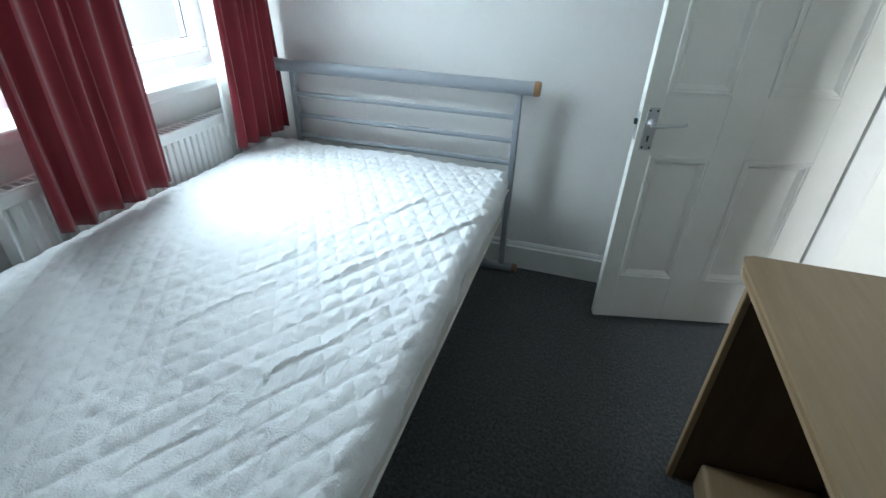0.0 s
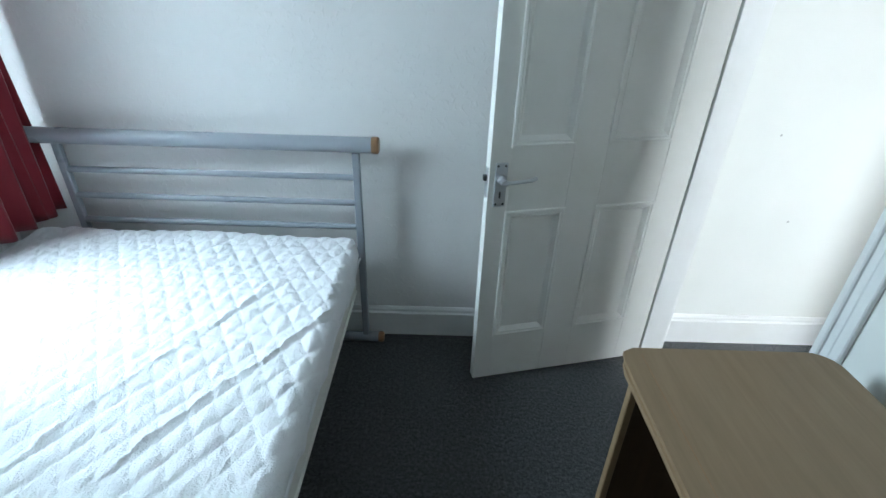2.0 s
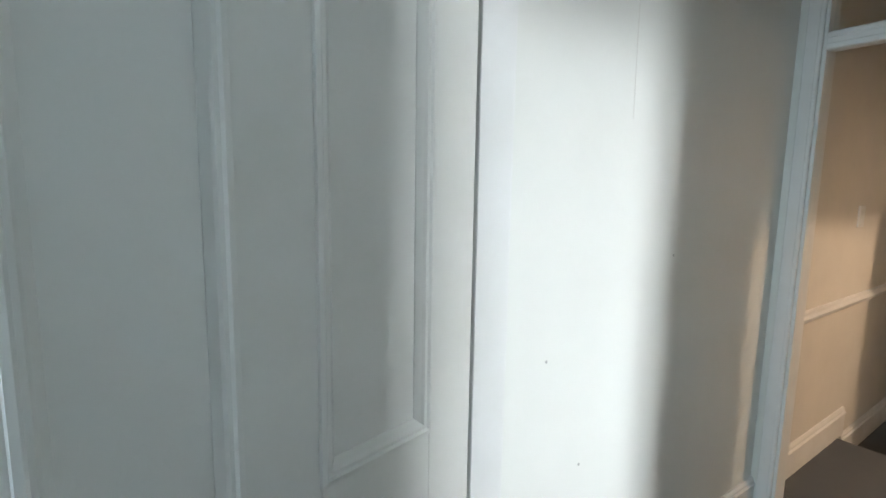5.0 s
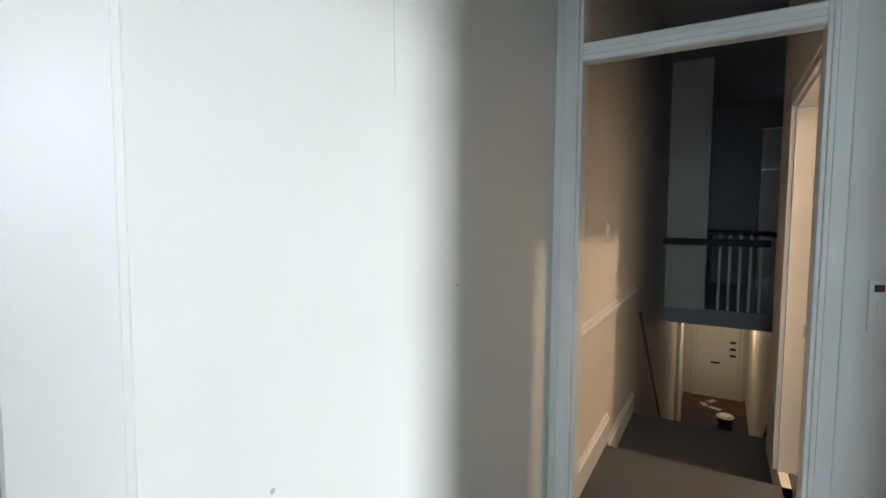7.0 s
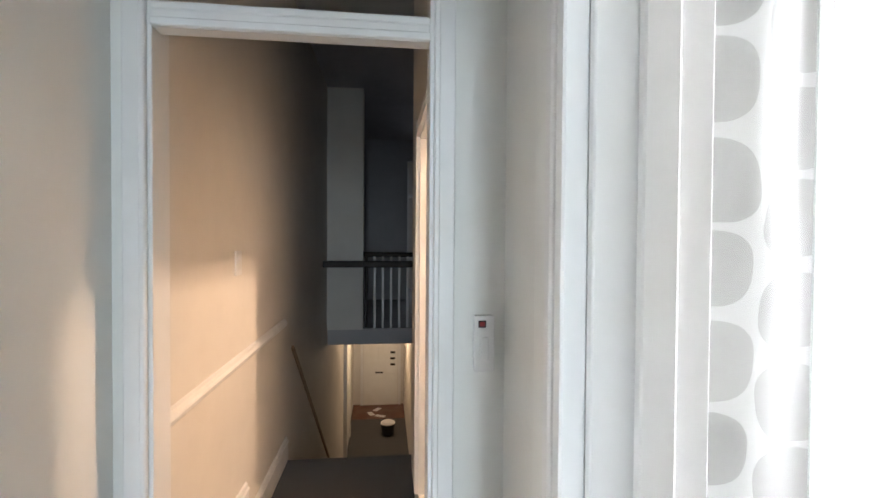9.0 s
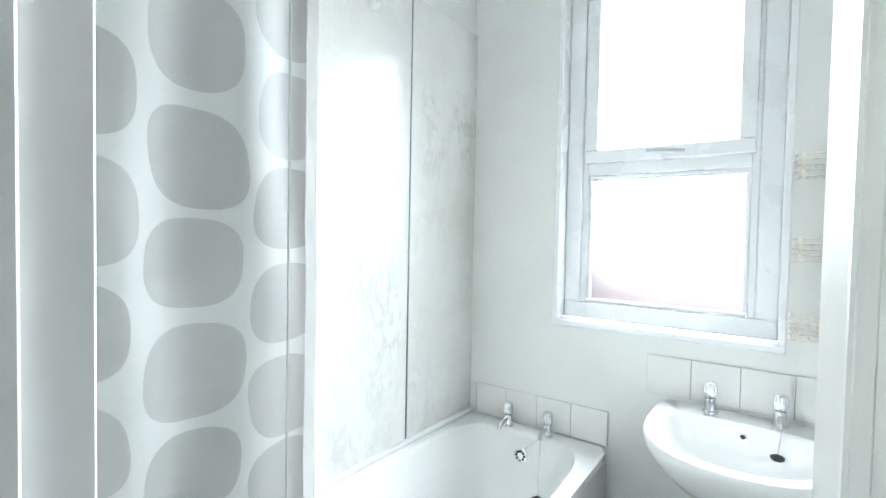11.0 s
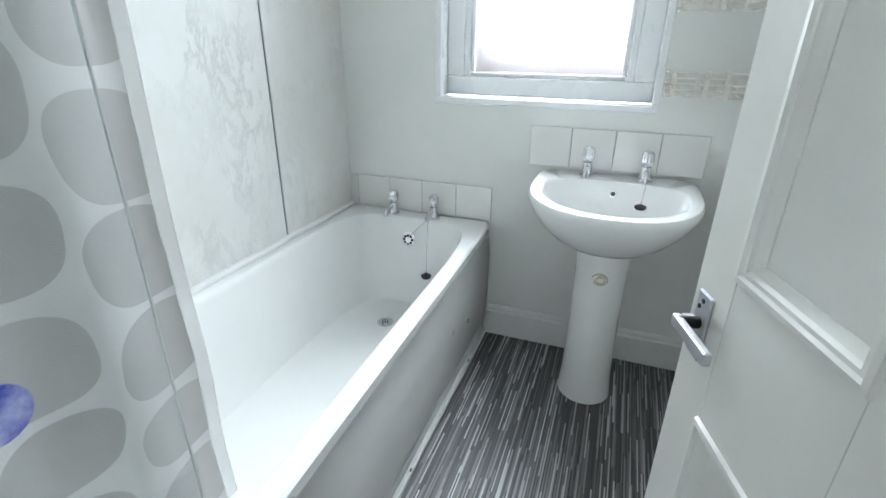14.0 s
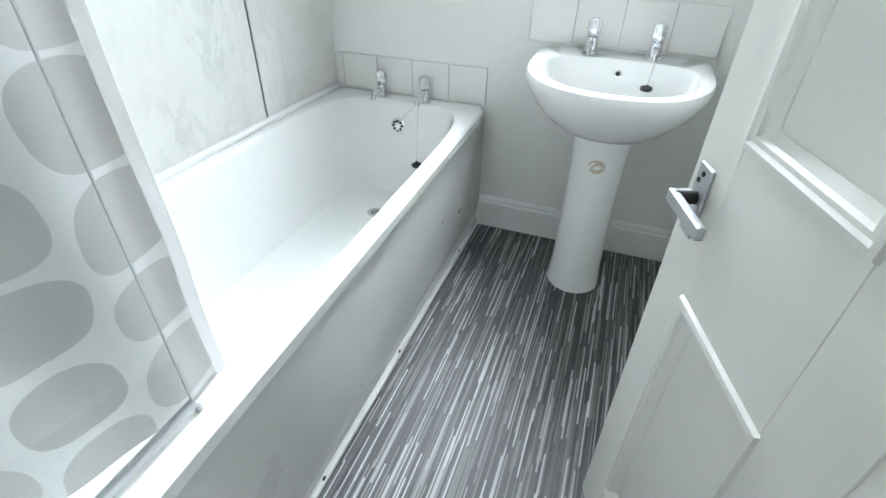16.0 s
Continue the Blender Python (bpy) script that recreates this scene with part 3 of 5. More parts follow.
transom = thing("transom", "white transom bar under a narrow fanlight", "transom", kind="structure")
part("bar", box(1.742, 1.80, -0.838, -0.102, 1.985, 2.055, 0.004), TRIM, transom)
part("bead", box(1.730, 1.742, -0.838, -0.102, 1.985, 2.008, 0.004), TRIM, transom)
part("bead", box(1.734, 1.742, -0.838, -0.102, 2.028, 2.050, 0.004), TRIM, transom)
pane = part("pane", box(1.79, 1.794, -0.838, -0.102, 2.055, 2.408), GLASS, transom)
pane.visible_shadow = False


# ---- panelled doors ----


def panelled_door(name, width, height, columns, rows, at, turn, label, side=-1):
    """A leaf from its hinge along +x, 4 cm thick, with stiles, rails, sunk panels and moulded beads; side is the face seen."""
    door = thing(name, label, "door", at, turn, kind="structure")
    t = 0.038
    y0, y1 = (-t, 0.0) if side < 0 else (0.0, t)
    xs = [0.0] + [v for c in columns for v in c] + [width]
    for i in range(0, len(xs), 2):
        part("stile", box(xs[i], xs[i + 1], y0, y1, 0.0, height, 0.0015), GLOSS, door)
    zs = [0.0] + [v for r in rows for v in r] + [height]
    for i in range(0, len(zs), 2):
        for a, c in columns:
            part("rail", box(a, c, y0 + 0.0005, y1 - 0.0005, zs[i], zs[i + 1], 0.001), GLOSS, door)
    for a, c in columns:
        for z0, z1 in rows:
            part("panel", box(a, c, y0 + 0.013, y1 - 0.013, z0, z1), GLOSS, door)
            for f in (-1, 1):
                y = y0 if f < 0 else y1
                loop = [(a, y, z0), (c, y, z0), (c, y, z1), (a, y, z1)]
                w = 0.030
                # bead: a raised lip at the frame, then a slope down to the panel
                p = [(-0.004, 0.0), (-0.002, 0.006), (0.006, 0.007), (0.010, 0.003), (0.016, 0.003), (0.020, -0.002), (w, -0.011), (w, -0.016), (0.0, -0.016)]
                bm = bmesh.new()
                rings = []
                mid = Vector(((a + c) / 2, y, (z0 + z1) / 2))
                for q in loop:
                    q = Vector(q)
                    sx, sz = (1 if q.x < mid.x else -1), (1 if q.z < mid.z else -1)
                    rings.append([bm.verts.new((q.x + sx * o, y + f * h, q.z + sz * o)) for o, h in p])
                for i in range(4):
                    r, s = rings[i], rings[(i + 1) % 4]
                    for j in range(len(p)):
                        k = (j + 1) % len(p)
                        bm.faces.new((r[j], r[k], s[k], s[j]))
                bmesh.ops.recalc_face_normals(bm, faces=bm.faces[:])
                part("moulding", bm, GLOSS, door)
    return door


def lever_handle(door, x, z, y, f, tip):
    """Old lever on a long plate, with keyhole; f is the way it faces, tip which way the lever points."""
    plate = part("handle_plate", box(x - 0.021, x + 0.021, y, y + f * 0.006, z - 0.076, z + 0.076, 0.002), SATIN, door, "satin aluminium plate with keyhole")
    part("rose", lathe([(0.016, 0), (0.016, 0.012), (0.011, 0.018), (0.011, 0.045)], 16, (x, y + f * 0.006, z + 0.022), Matrix.Rotation(-f * math.pi / 2, 4, "X")), SATIN, plate, smooth=True)
    path = [(x + tip * s, y + f * (0.046 + o), z + 0.022 + u) for s, o, u in ((-0.012, 0, 0), (0.02, 0.002, 0.001), (0.06, 0.002, 0.004), (0.09, -0.001, 0.005), (0.108, -0.008, 0.009))]
    bm = bmesh.new()
    add_sweep(bm, [(0.008 * math.cos(a * math.pi / 4), 0.0065 * math.sin(a * math.pi / 4)) for a in range(8)], path)
    part("lever", bm, SATIN, plate, smooth=True)
    part("keyhole", box(x - 0.003, x + 0.003, y + f * 0.006, y + f * 0.0068, z - 0.045, z - 0.022, 0.001), DARK, plate)
    for dx, dz in ((-0.013, 0.066), (0.013, 0.066), (-0.013, -0.066), (0.013, -0.066)):
        part("screw", lathe([(0.004, 0), (0.004, 0.001), (0.002, 0.002)], 8, (x + dx, y + f * 0.006, z + dz), Matrix.Rotation(-f * math.pi / 2, 4, "X")), DARK, plate)
    return plate


ANGLE = 180 + math.degrees(math.atan2(0.176, 0.742))
bedroom_door = panelled_door("door_bedroom", 0.762, 1.98, [(0.12, 0.355), (0.476, 0.692)], [(0.215, 0.745), (0.972, 1.86)], (-0.006, -0.084, 0.008), ANGLE, "white four-panel bedroom door standing open", side=1)
lever_handle(bedroom_door, 0.722, 0.845, 0.038, 1, -1)
latch = part("latch_bolt", box(0.762, 0.774, 0.010, 0.024, 0.855, 0.875, 0.002), DARK, bedroom_door)
part("latch_plate", box(0.7615, 0.7635, 0.006, 0.030, 0.80, 0.90), SATIN, bedroom_door)

# ---- bedroom ----


def bedroom_window():
    """A plastic frame with one opening sash beside a fixed light, grey gaskets and a cockspur handle."""
    w = thing("window_bedroom", "white plastic casement window with bright daylight behind", "window", kind="structure")
    y0, y1, z0, z1, x = -1.20, -0.16, 0.905, 2.15, -2.66
    fr, s, m0, m1 = 0.072, 0.062, -0.985, -0.925
    for a, b, c, d in ((y0, y1, z0, z0 + fr), (y0, y1, z1 - fr, z1), (y0, y0 + fr, z0 + fr, z1 - fr), (y1 - fr, y1, z0 + fr, z1 - fr), (m0, m1, z0 + fr, z1 - fr)):
        part("window_frame", box(x - 0.06, x, a, b, c, d, 0.006, 2), UPVC, w)
    fixed = part("fixed_pane", box(x - 0.032, x - 0.028, y0 + fr, m0, z0 + fr, z1 - fr), GLASS, w)
    fixed.visible_shadow = False
    sash = new("sash")
    sash.parent = w
    a, b, c, d = m1 - 0.012, y1 - fr + 0.012, z0 + fr - 0.012, z1 - fr + 0.012
    for p, q, e, f in ((a, b, c, c + s), (a, b, d - s, d), (a, a + s, c + s, d - s), (b - s, b, c + s, d - s)):
        part("sash_bar", box(x + 0.001, x + 0.024, p, q, e, f, 0.006, 2), UPVC, sash)
    for p, q, e, f in ((a + s, b - s, c + s, c + s + 0.005), (b - s - 0.005, b - s, c + s + 0.005, d - s), (a + s, a + s + 0.005, c + s + 0.005, d - s)):
        part("gasket", box(x + 0.004, x + 0.012, p, q, e, f), GASKET, sash, "thin grey rubber gasket")
    # dark strips laid on the frame stand in for shade in the sash joint
    part("shadow_gap", box(x + 0.0005, x + 0.004, a - 0.003, b + 0.003, c - 0.004, c), GASKET, sash)
    part("shadow_gap", box(x + 0.0005, x + 0.004, b, b + 0.004, c, d), GASKET, sash)
    pane_ = part("pane", box(x + 0.004, x + 0.008, a + s, b - s, c + s, d - s), GLASS, sash)
    pane_.visible_shadow = False
    h = part("catch", box(x + 0.024, x + 0.040, -0.60, -0.55, c + 0.018, c + 0.042, 0.005, 2), UPVC, sash, "white window catch")
    part("catch_lever", add_sweep(bmesh.new(), [(0.007, -0.005), (0.007, 0.005), (-0.007, 0.005), (-0.007, -0.005)], [(x + 0.042, -0.575, c + 0.03), (x + 0.052, -0.60, c + 0.032), (x + 0.054, -0.67, c + 0.030)]), UPVC, h)
    part("screw_cover", lathe([(0.007, 0), (0.007, 0.003), (0.003, 0.005)], 10, (x, y1 - 0.02, z0 + 0.03), Matrix.Rotation(math.pi / 2, 4, "Y")), UPVC, w)
    return w


bedroom_window()
setting("sky_outside_bedroom", box(-9.0, -8.9, -9.0, 7.0, -3.0, 3.2), OVERCAST, "bright overcast sky outside the bedroom", "backdrop")
setting("window_sill_bedroom", box(-2.66, -2.455, -1.30, -0.13, 0.862, 0.905, 0.008, 2), TRIM, "white painted window sill", "window sill")


def radiator():
    r = thing("radiator", "white panel radiator below the bedroom window", "radiator", (0, 0, 0))
    x, y0, y1, z0, z1 = -2.435, -1.335, -0.20, 0.16, 0.748
    bm = bmesh.new()
    n = 34
    pitch = (y1 - y0 - 0.04) / n
    prof = []
    for i in range(n):
        y = y0 + 0.02 + i * pitch
        prof += [(x, y), (x, y + pitch * 0.30), (x - 0.009, y + pitch * 0.42), (x - 0.009, y + pitch * 0.88), (x, y + pitch)]
    lo = [bm.verts.new((px, py, z0 + 0.03)) for px, py in prof]
    hi = [bm.verts.new((px, py, z1 - 0.04)) for px, py in prof]
    for i in range(len(prof) - 1):
        bm.faces.new((lo[i], lo[i + 1], hi[i + 1], hi[i]))
    part("fluted_panel", bm, RADIATOR, r)
    part("panel_back", box(x - 0.03, x - 0.0095, y0, y1, z0, z1 - 0.002, 0.004), RADIATOR, r)
    for c, d in ((z0, z0 + 0.03), (z1 - 0.04, z1)):
        part("seam", box(x - 0.0095, x + 0.001, y0, y1, c, d, 0.004, 2), RADIATOR, r)
    for y in (y0, y1):
        part("end_cover", box(x - 0.065, x + 0.002, y - 0.004, y + 0.004, z0 + 0.01, z1 + 0.002, 0.002), RADIATOR, r)
    part("grille_frame", box(x - 0.065, x - 0.055, y0, y1, z1 - 0.004, z1 + 0.004, 0.001), RADIATOR, r)
    part("grille_frame", box(x - 0.006, x + 0.001, y0, y1, z1 + 0.0005, z1 + 0.004, 0.001), RADIATOR, r)
    for i in range(40):
        y = y0 + 0.015 + i * (y1 - y0 - 0.03) / 39
        part("grille_bar", box(x - 0.055, x - 0.006, y - 0.003, y + 0.003, z1, z1 + 0.004), RADIATOR, r)
    for y in (y0 + 0.15, y1 - 0.15):
        part("bracket", box(-2.52, x - 0.03, y - 0.015, y + 0.015, z0 + 0.05, z1 - 0.05, 0.002), RADIATOR, r)
    return r


radiator()


def hung_cloth(name, x, y0, y1, z0, z1, folds, depth, material, label, category, gather=0.0, hem=0.0, seed=0):
    """A pleated hanging: a waved sheet with thickness, tighter at the top, with a swinging hem."""
    rng = random.Random(seed)
    top = thing(name, label, category)
    bm = bmesh.new()
    nu, nv = folds * 12, 36
    phase = [rng.uniform(-0.5, 0.5) for _ in range(folds + 2)]
    amp = [rng.uniform(0.65, 1.25) for _ in range(folds + 2)]
    grid = []
    for j in range(nv + 1):
        v = j / nv
        row = []
        for i in range(nu + 1):
            u = i / nu
            f = u * folds
            k = int(min(f, folds - 1e-6))
            a = amp[k] * (1 - (f - k)) + amp[k + 1] * (f - k)
            p = phase[k] * (1 - (f - k)) + phase[k + 1] * (f - k)
            wave = math.sin(2 * math.pi * (f + 0.25 * p + 0.12 * math.sin(3 * v + k))) * depth * a * (0.55 + 0.45 * (1 - v))
            wave += depth * 0.35 * noise.noise(Vector((u * 7, v * 3, seed)))
            squeeze = 1 - gather * v
            y = (y0 + y1) / 2 + (u - 0.5) * (y1 - y0) * squeeze
            z = z0 + (z1 - z0) * v + (1 - v) ** 6 * hem * math.sin(2 * math.pi * f * 0.5 + seed)
            row.append(bm.verts.new((x + wave, y, z)))
        grid.append(row)
    for j in range(nv):
        for i in range(nu):
            bm.faces.new((grid[j][i], grid[j][i + 1], grid[j + 1][i + 1], grid[j + 1][i]))
    cloth = part("cloth", bm, material, top, smooth=True)
    mod = cloth.modifiers.new("thickness", "SOLIDIFY")
    mod.thickness = 0.0025
    return top


hung_cloth("curtain", -2.375, -0.415, -0.035, 0.60, 2.3, 4, 0.026, RED, "deep red curtain drawn aside by the bed head", "curtain", 0.12, 0.004, 3)
hung_cloth("curtain", -2.355, -1.255, -0.815, 0.605, 2.3, 5, 0.024, RED, "deep red curtain hanging over the bed edge", "curtain", 0.05, 0.004, 8)
net = hung_cloth("net_curtain", -2.41, -0.435, -0.24, 0.66, 2.3, 3, 0.008, SHEER, "thin white lining beside the red curtain", "curtain", 0.0, 0.004, 5)
pole = thing("curtain_pole", "dark curtain pole above the bedroom window", "curtain pole")
part("pole", tube([(-2.37, -1.7, 2.31), (-2.37, -0.05, 2.31)], 0.014), DARKWOOD, pole, smooth=True)
for y in (-1.6, -0.12):
    part("bracket", box(-2.52, -2.36, y - 0.01, y + 0.01, 2.29, 2.30, 0.002), DARKWOOD, pole)


def bed():
    b = thing("bed_frame", "silver metal bed frame with a barred headboard", "bed")
    y = -0.07
    rail = part("top_rail", tube([(-2.385, y, 0.905), (-1.145, y, 0.905)], 0.029, 20), STEEL, b, smooth=True)
    part("end_cap", lathe([(0.030, 0), (0.031, 0.006), (0.031, 0.020), (0.026, 0.026)], 20, (-1.145, y, 0.905), Matrix.Rotation(math.pi / 2, 4, "Y")), CAPWOOD, rail, "orange wooden end cap", smooth=True)
    part("end_cap", lathe([(0.030, 0), (0.031, 0.006), (0.031, 0.020), (0.026, 0.026)], 20, (-2.385, y, 0.905), Matrix.Rotation(-math.pi / 2, 4, "Y")), CAPWOOD, rail, "orange wooden end cap", smooth=True)
    for x in (-1.205, -2.285):
        part("post", box(x - 0.014, x + 0.014, y - 0.012, y + 0.012, 0.03, 0.89, 0.005, 2), STEEL, b)
        foot = part("foot_bar", tube([(x - 0.10, y, 0.026), (x + 0.055, y, 0.026)], 0.022, 16), STEEL, b, smooth=True)
        part("foot_cap", lathe([(0.023, 0), (0.024, 0.005), (0.024, 0.018), (0.019, 0.024)], 16, (x + 0.055, y, 0.026), Matrix.Rotation(math.pi / 2, 4, "Y")), CAPWOOD, foot, "orange wooden end cap", smooth=True)
    for z in (0.78, 0.677, 0.575, 0.47):
        part("cross_bar", tube([(-2.285, y, z), (-1.205, y, z)], 0.012, 12), STEEL, b, smooth=True)
    for x in (-1.27, -2.30):
        part("side_rail", box(x - 0.014, x + 0.014, -2.02, y - 0.012, 0.25, 0.31, 0.004), STEEL, b)
    part("end_rail", box(-2.286, -1.249, -2.03, -2.0, 0.25, 0.31, 0.004), STEEL, b)
    for x in (-1.27, -2.30):
        part("leg", box(x - 0.014, x + 0.014, -2.03, -2.0, 0.0, 0.25, 0.004), STEEL, b)
    for i in range(12):
        yy = -0.2 - i * 0.15
        part("slat", box(-2.286, -1.249, yy - 0.035, yy + 0.035, 0.298, 0.312), BEECH, b)
    return b


bed()
MX0, MX1, MY0, MY1 = -2.42, -1.195, -2.03, -0.115
mattress = thing("mattress", "cream mattress on the metal bed frame", "mattress")
part("body", box(MX0 + 0.02, MX1 - 0.02, MY0 + 0.02, MY1 - 0.02, 0.314, 0.535, 0.05, 4), CREAM, mattress, smooth=True)
part("piping", tube([(MX1 - 0.022, MY0 + 0.07, 0.345), (MX1 - 0.022, MY1 - 0.07, 0.345)], 0.006, 8), CREAM, mattress, smooth=True)


def protector():
    """Quilted cover: diamonds pressed between stitch lines, long creases, rounded edges and a skirt down the sides."""
    top = thing("mattress_protector", "rumpled white quilted mattress protector on the bed", "mattress protector")
    bm = bmesh.new()
    nx, ny = 280, 400
    drop, r = 0.06, 0.042
    lx, ly = MX1 - MX0, MY1 - MY0
    ex, ey = drop / lx, drop / ly
    grid = []

    def fold(s, size):
        """Arc length s from the middle to (offset, fall) over a rounded edge."""
        flat = size / 2 - r
        if s <= flat:
            return s, 0.0
        arc = r * math.pi / 2
        if s <= flat + arc:
            a = (s - flat) / r
            return flat + r * math.sin(a), r * (1 - math.cos(a))
        return size / 2, r + (s - flat - arc)

    for j in range(ny + 1):
        v = (j / ny - 0.5) * (ly + 2 * drop)
        row = []
        for i in range(nx + 1):
            u = (i / nx - 0.5) * (lx + 2 * drop)
            ox, fx = fold(abs(u), lx)
            oy, fy = fold(abs(v), ly)
            x, y = math.copysign(ox, u), math.copysign(oy, v)
            fall = max(fx, fy)
            corner = 0.10
            cx, cy = max(0.0, abs(x) - lx / 2 + corner), max(0.0, abs(y) - ly / 2 + corner)
            far = math.hypot(cx, cy)
            if far > corner:
                x = math.copysign(lx / 2 - corner + cx * corner / far, x)
                y = math.copysign(ly / 2 - corner + cy * corner / far, y)
            p, q = (u + v * 0.62) / 0.068, (u - v * 0.62) / 0.068
            dp, dq = abs((p % 1) - 0.5), abs((q % 1) - 0.5)
            puff = 0.0095 * (1 - max(dp, dq) * 2) ** 0.42
            crease = 0.0
            for cx, cy, ang, size, wide, length in ((0.30, 0.40, 1.10, 0.010, 0.016, 0.50), (0.24, 0.28, 1.14, 0.009, 0.006, 0.55), (0.44, 0.20, 1.06, 0.010, 0.005, 0.65), (0.05, -0.12, 1.22, 0.007, 0.005, 0.55), (0.10, -0.22, 1.18, 0.008, 0.005, 0.35), (-0.25, 0.62, 0.35, 0.008, 0.012, 0.3), (-0.30, 0.50, 0.30, 0.006, 0.006, 0.25), (0.15, 0.72, 0.9, 0.010, 0.012, 0.25), (-0.08, 0.35, 0.95, 0.007, 0.006, 0.4), (0.38, -0.35, 1.2, 0.008, 0.005, 0.45), (0.30, -0.60, 1.1, 0.006, 0.005, 0.3), (0.52, 0.55, 0.7, 0.010, 0.012, 0.22), (0.50, 0.66, 0.5, 0.008, 0.008, 0.18)):
                du, dv = u - cx, v - cy
                along, side = du * math.cos(ang) + dv * math.sin(ang), -du * math.sin(ang) + dv * math.cos(ang)
                side += 0.012 * math.sin(along * 9) + 0.004 * math.sin(along * 31)
                crease += 0.55 * size * math.exp(-((side / wide) ** 2)) * max(0.0, 1 - (along / length) ** 2)
            wob = noise.noise(Vector((u * 3.1, v * 2.7, 1.0))) * 0.010 + noise.noise(Vector((u * 11, v * 9, 4.0))) * 0.005 + noise.noise(Vector((u * 30, v * 38, 7.0))) * 0.0040
            lift = puff + crease * (1 if fall < 0.03 else 0.3) + wob
            k = min(1.0, fall / r)
            sx = (1 if abs(fx) >= abs(fy) else 0) * k * math.copysign(1, u)
            sy = (1 if abs(fy) > abs(fx) else 0) * k * math.copysign(1, v)
            hang = 0.010 * math.sin(v * 21 + 2 * math.sin(v * 5)) * max(0, (fall - r) / drop) if fx > fy else 0
            row.append(bm.verts.new(((MX0 + MX1) / 2 + x + sx * (lift * 0.7 + hang), (MY0 + MY1) / 2 + y + sy * lift * 0.7, 0.565 - fall + lift * (1 - k))))
        grid.append(row)
    for j in range(ny):
        for i in range(nx):
            bm.faces.new((grid[j][i], grid[j][i + 1], grid[j + 1][i + 1], grid[j + 1][i]))
    part("cover", bm, QUILT, top, smooth=True)
    path = [(MX1 + 0.002, MY0 + 0.06 + (ly - 0.12) * j / 60, 0.565 - r - 0.030 + 0.004 * math.sin(j * 0.9)) for j in range(61)]
    part("hem", tube(path, 0.004, 6), QUILT, top, smooth=True)
    return top


protector()


def desk():
    """Beech veneer desk with a moulded edge, an open knee-hole and a drawer side."""
    d = thing("desk", "worn beech veneer desk with moulded top edge", "desk")
    x0, x1, y0, y1, zt = -0.515, -0.075, -2.35, -0.985, 0.775
    r = 0.05
    outline = [(x0 + 0.012, y0), (x1, y0)] + [(x1 - r + r * math.cos(a), y1 - r + r * math.sin(a)) for a in [i * math.pi / 12 for i in range(7)]]
    outline += [(x0 + 0.03, y1), (x0 + 0.006, y1 - 0.012), (x0, y1 - 0.04)] + [(x0, y0 + 0.02)]
    bm = bmesh.new()
    layers = [(0.0, 0.0), (0.0, 0.008), (-0.010, 0.012), (-0.014, 0.020), (-0.004, 0.024), (-0.004, 0.034), (-0.020, 0.042)]
    mid = Vector(((x0 + x1) / 2, (y0 + y1) / 2))
    rings = []
    for inset, down in layers:
        ring = []
        for px, py in outline:
            ring.append(bm.verts.new((px + (inset * -1 if px < mid.x else inset), py + (inset * -1 if py < mid.y else inset), zt - down)))
        rings.append(ring)
    for a, c in zip(rings, rings[1:]):
        for i in range(len(outline)):
            j = (i + 1) % len(outline)
            bm.faces.new((a[i], a[j], c[j], c[i]))
    bm.faces.new(rings[0])
    bm.faces.new(list(reversed(rings[-1])))
    bmesh.ops.recalc_face_normals(bm, faces=bm.faces[:])
    top = part("desktop", bm, BEECH, d, "worn beech veneer top with moulded edge")
    part("inlay_line", box(x0 + 0.040, x0 + 0.0415, y0 + 0.02, y1 - 0.02, zt, zt + 0.0004), CAPWOOD, top)
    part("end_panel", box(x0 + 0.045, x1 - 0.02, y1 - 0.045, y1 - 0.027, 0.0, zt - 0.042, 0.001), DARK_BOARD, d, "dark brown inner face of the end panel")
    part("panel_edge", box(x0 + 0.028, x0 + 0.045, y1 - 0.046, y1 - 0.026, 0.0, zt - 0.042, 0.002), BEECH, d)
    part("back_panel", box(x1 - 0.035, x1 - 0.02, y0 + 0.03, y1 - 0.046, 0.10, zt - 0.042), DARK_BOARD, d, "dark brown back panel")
    part("foot_rail", box(x0 + 0.10, x1 - 0.035, y1 - 0.36, y1 - 0.048, 0.0, 0.105, 0.012, 3), BEECH, d)
    part("plinth_moulding", box(x0 + 0.055, x0 + 0.10, y0 + 0.05, y1 - 0.30, 0.0, 0.13, 0.010, 3), BEECH, d)
    ped = part("drawer_pedestal", box(x0 + 0.05, x1 - 0.036, y0 + 0.04, -1.75, 0.02, zt - 0.043, 0.003), BEECH, d)
    for i in range(3):
        f = part("drawer_front", box(x0 + 0.034, x0 + 0.05, y0 + 0.06, -1.77, 0.14 + i * 0.19, 0.315 + i * 0.19, 0.004, 2), BEECH, ped)
        part("knob", lathe([(0.008, 0), (0.008, 0.012), (0.016, 0.018), (0.014, 0.026), (0.006, 0.029)], 12, (x0 + 0.034, (y0 - 1.71) / 2, 0.227 + i * 0.19), Matrix.Rotation(-math.pi / 2, 4, "Y")), CAPWOOD, f, smooth=True)
    return d


desk()

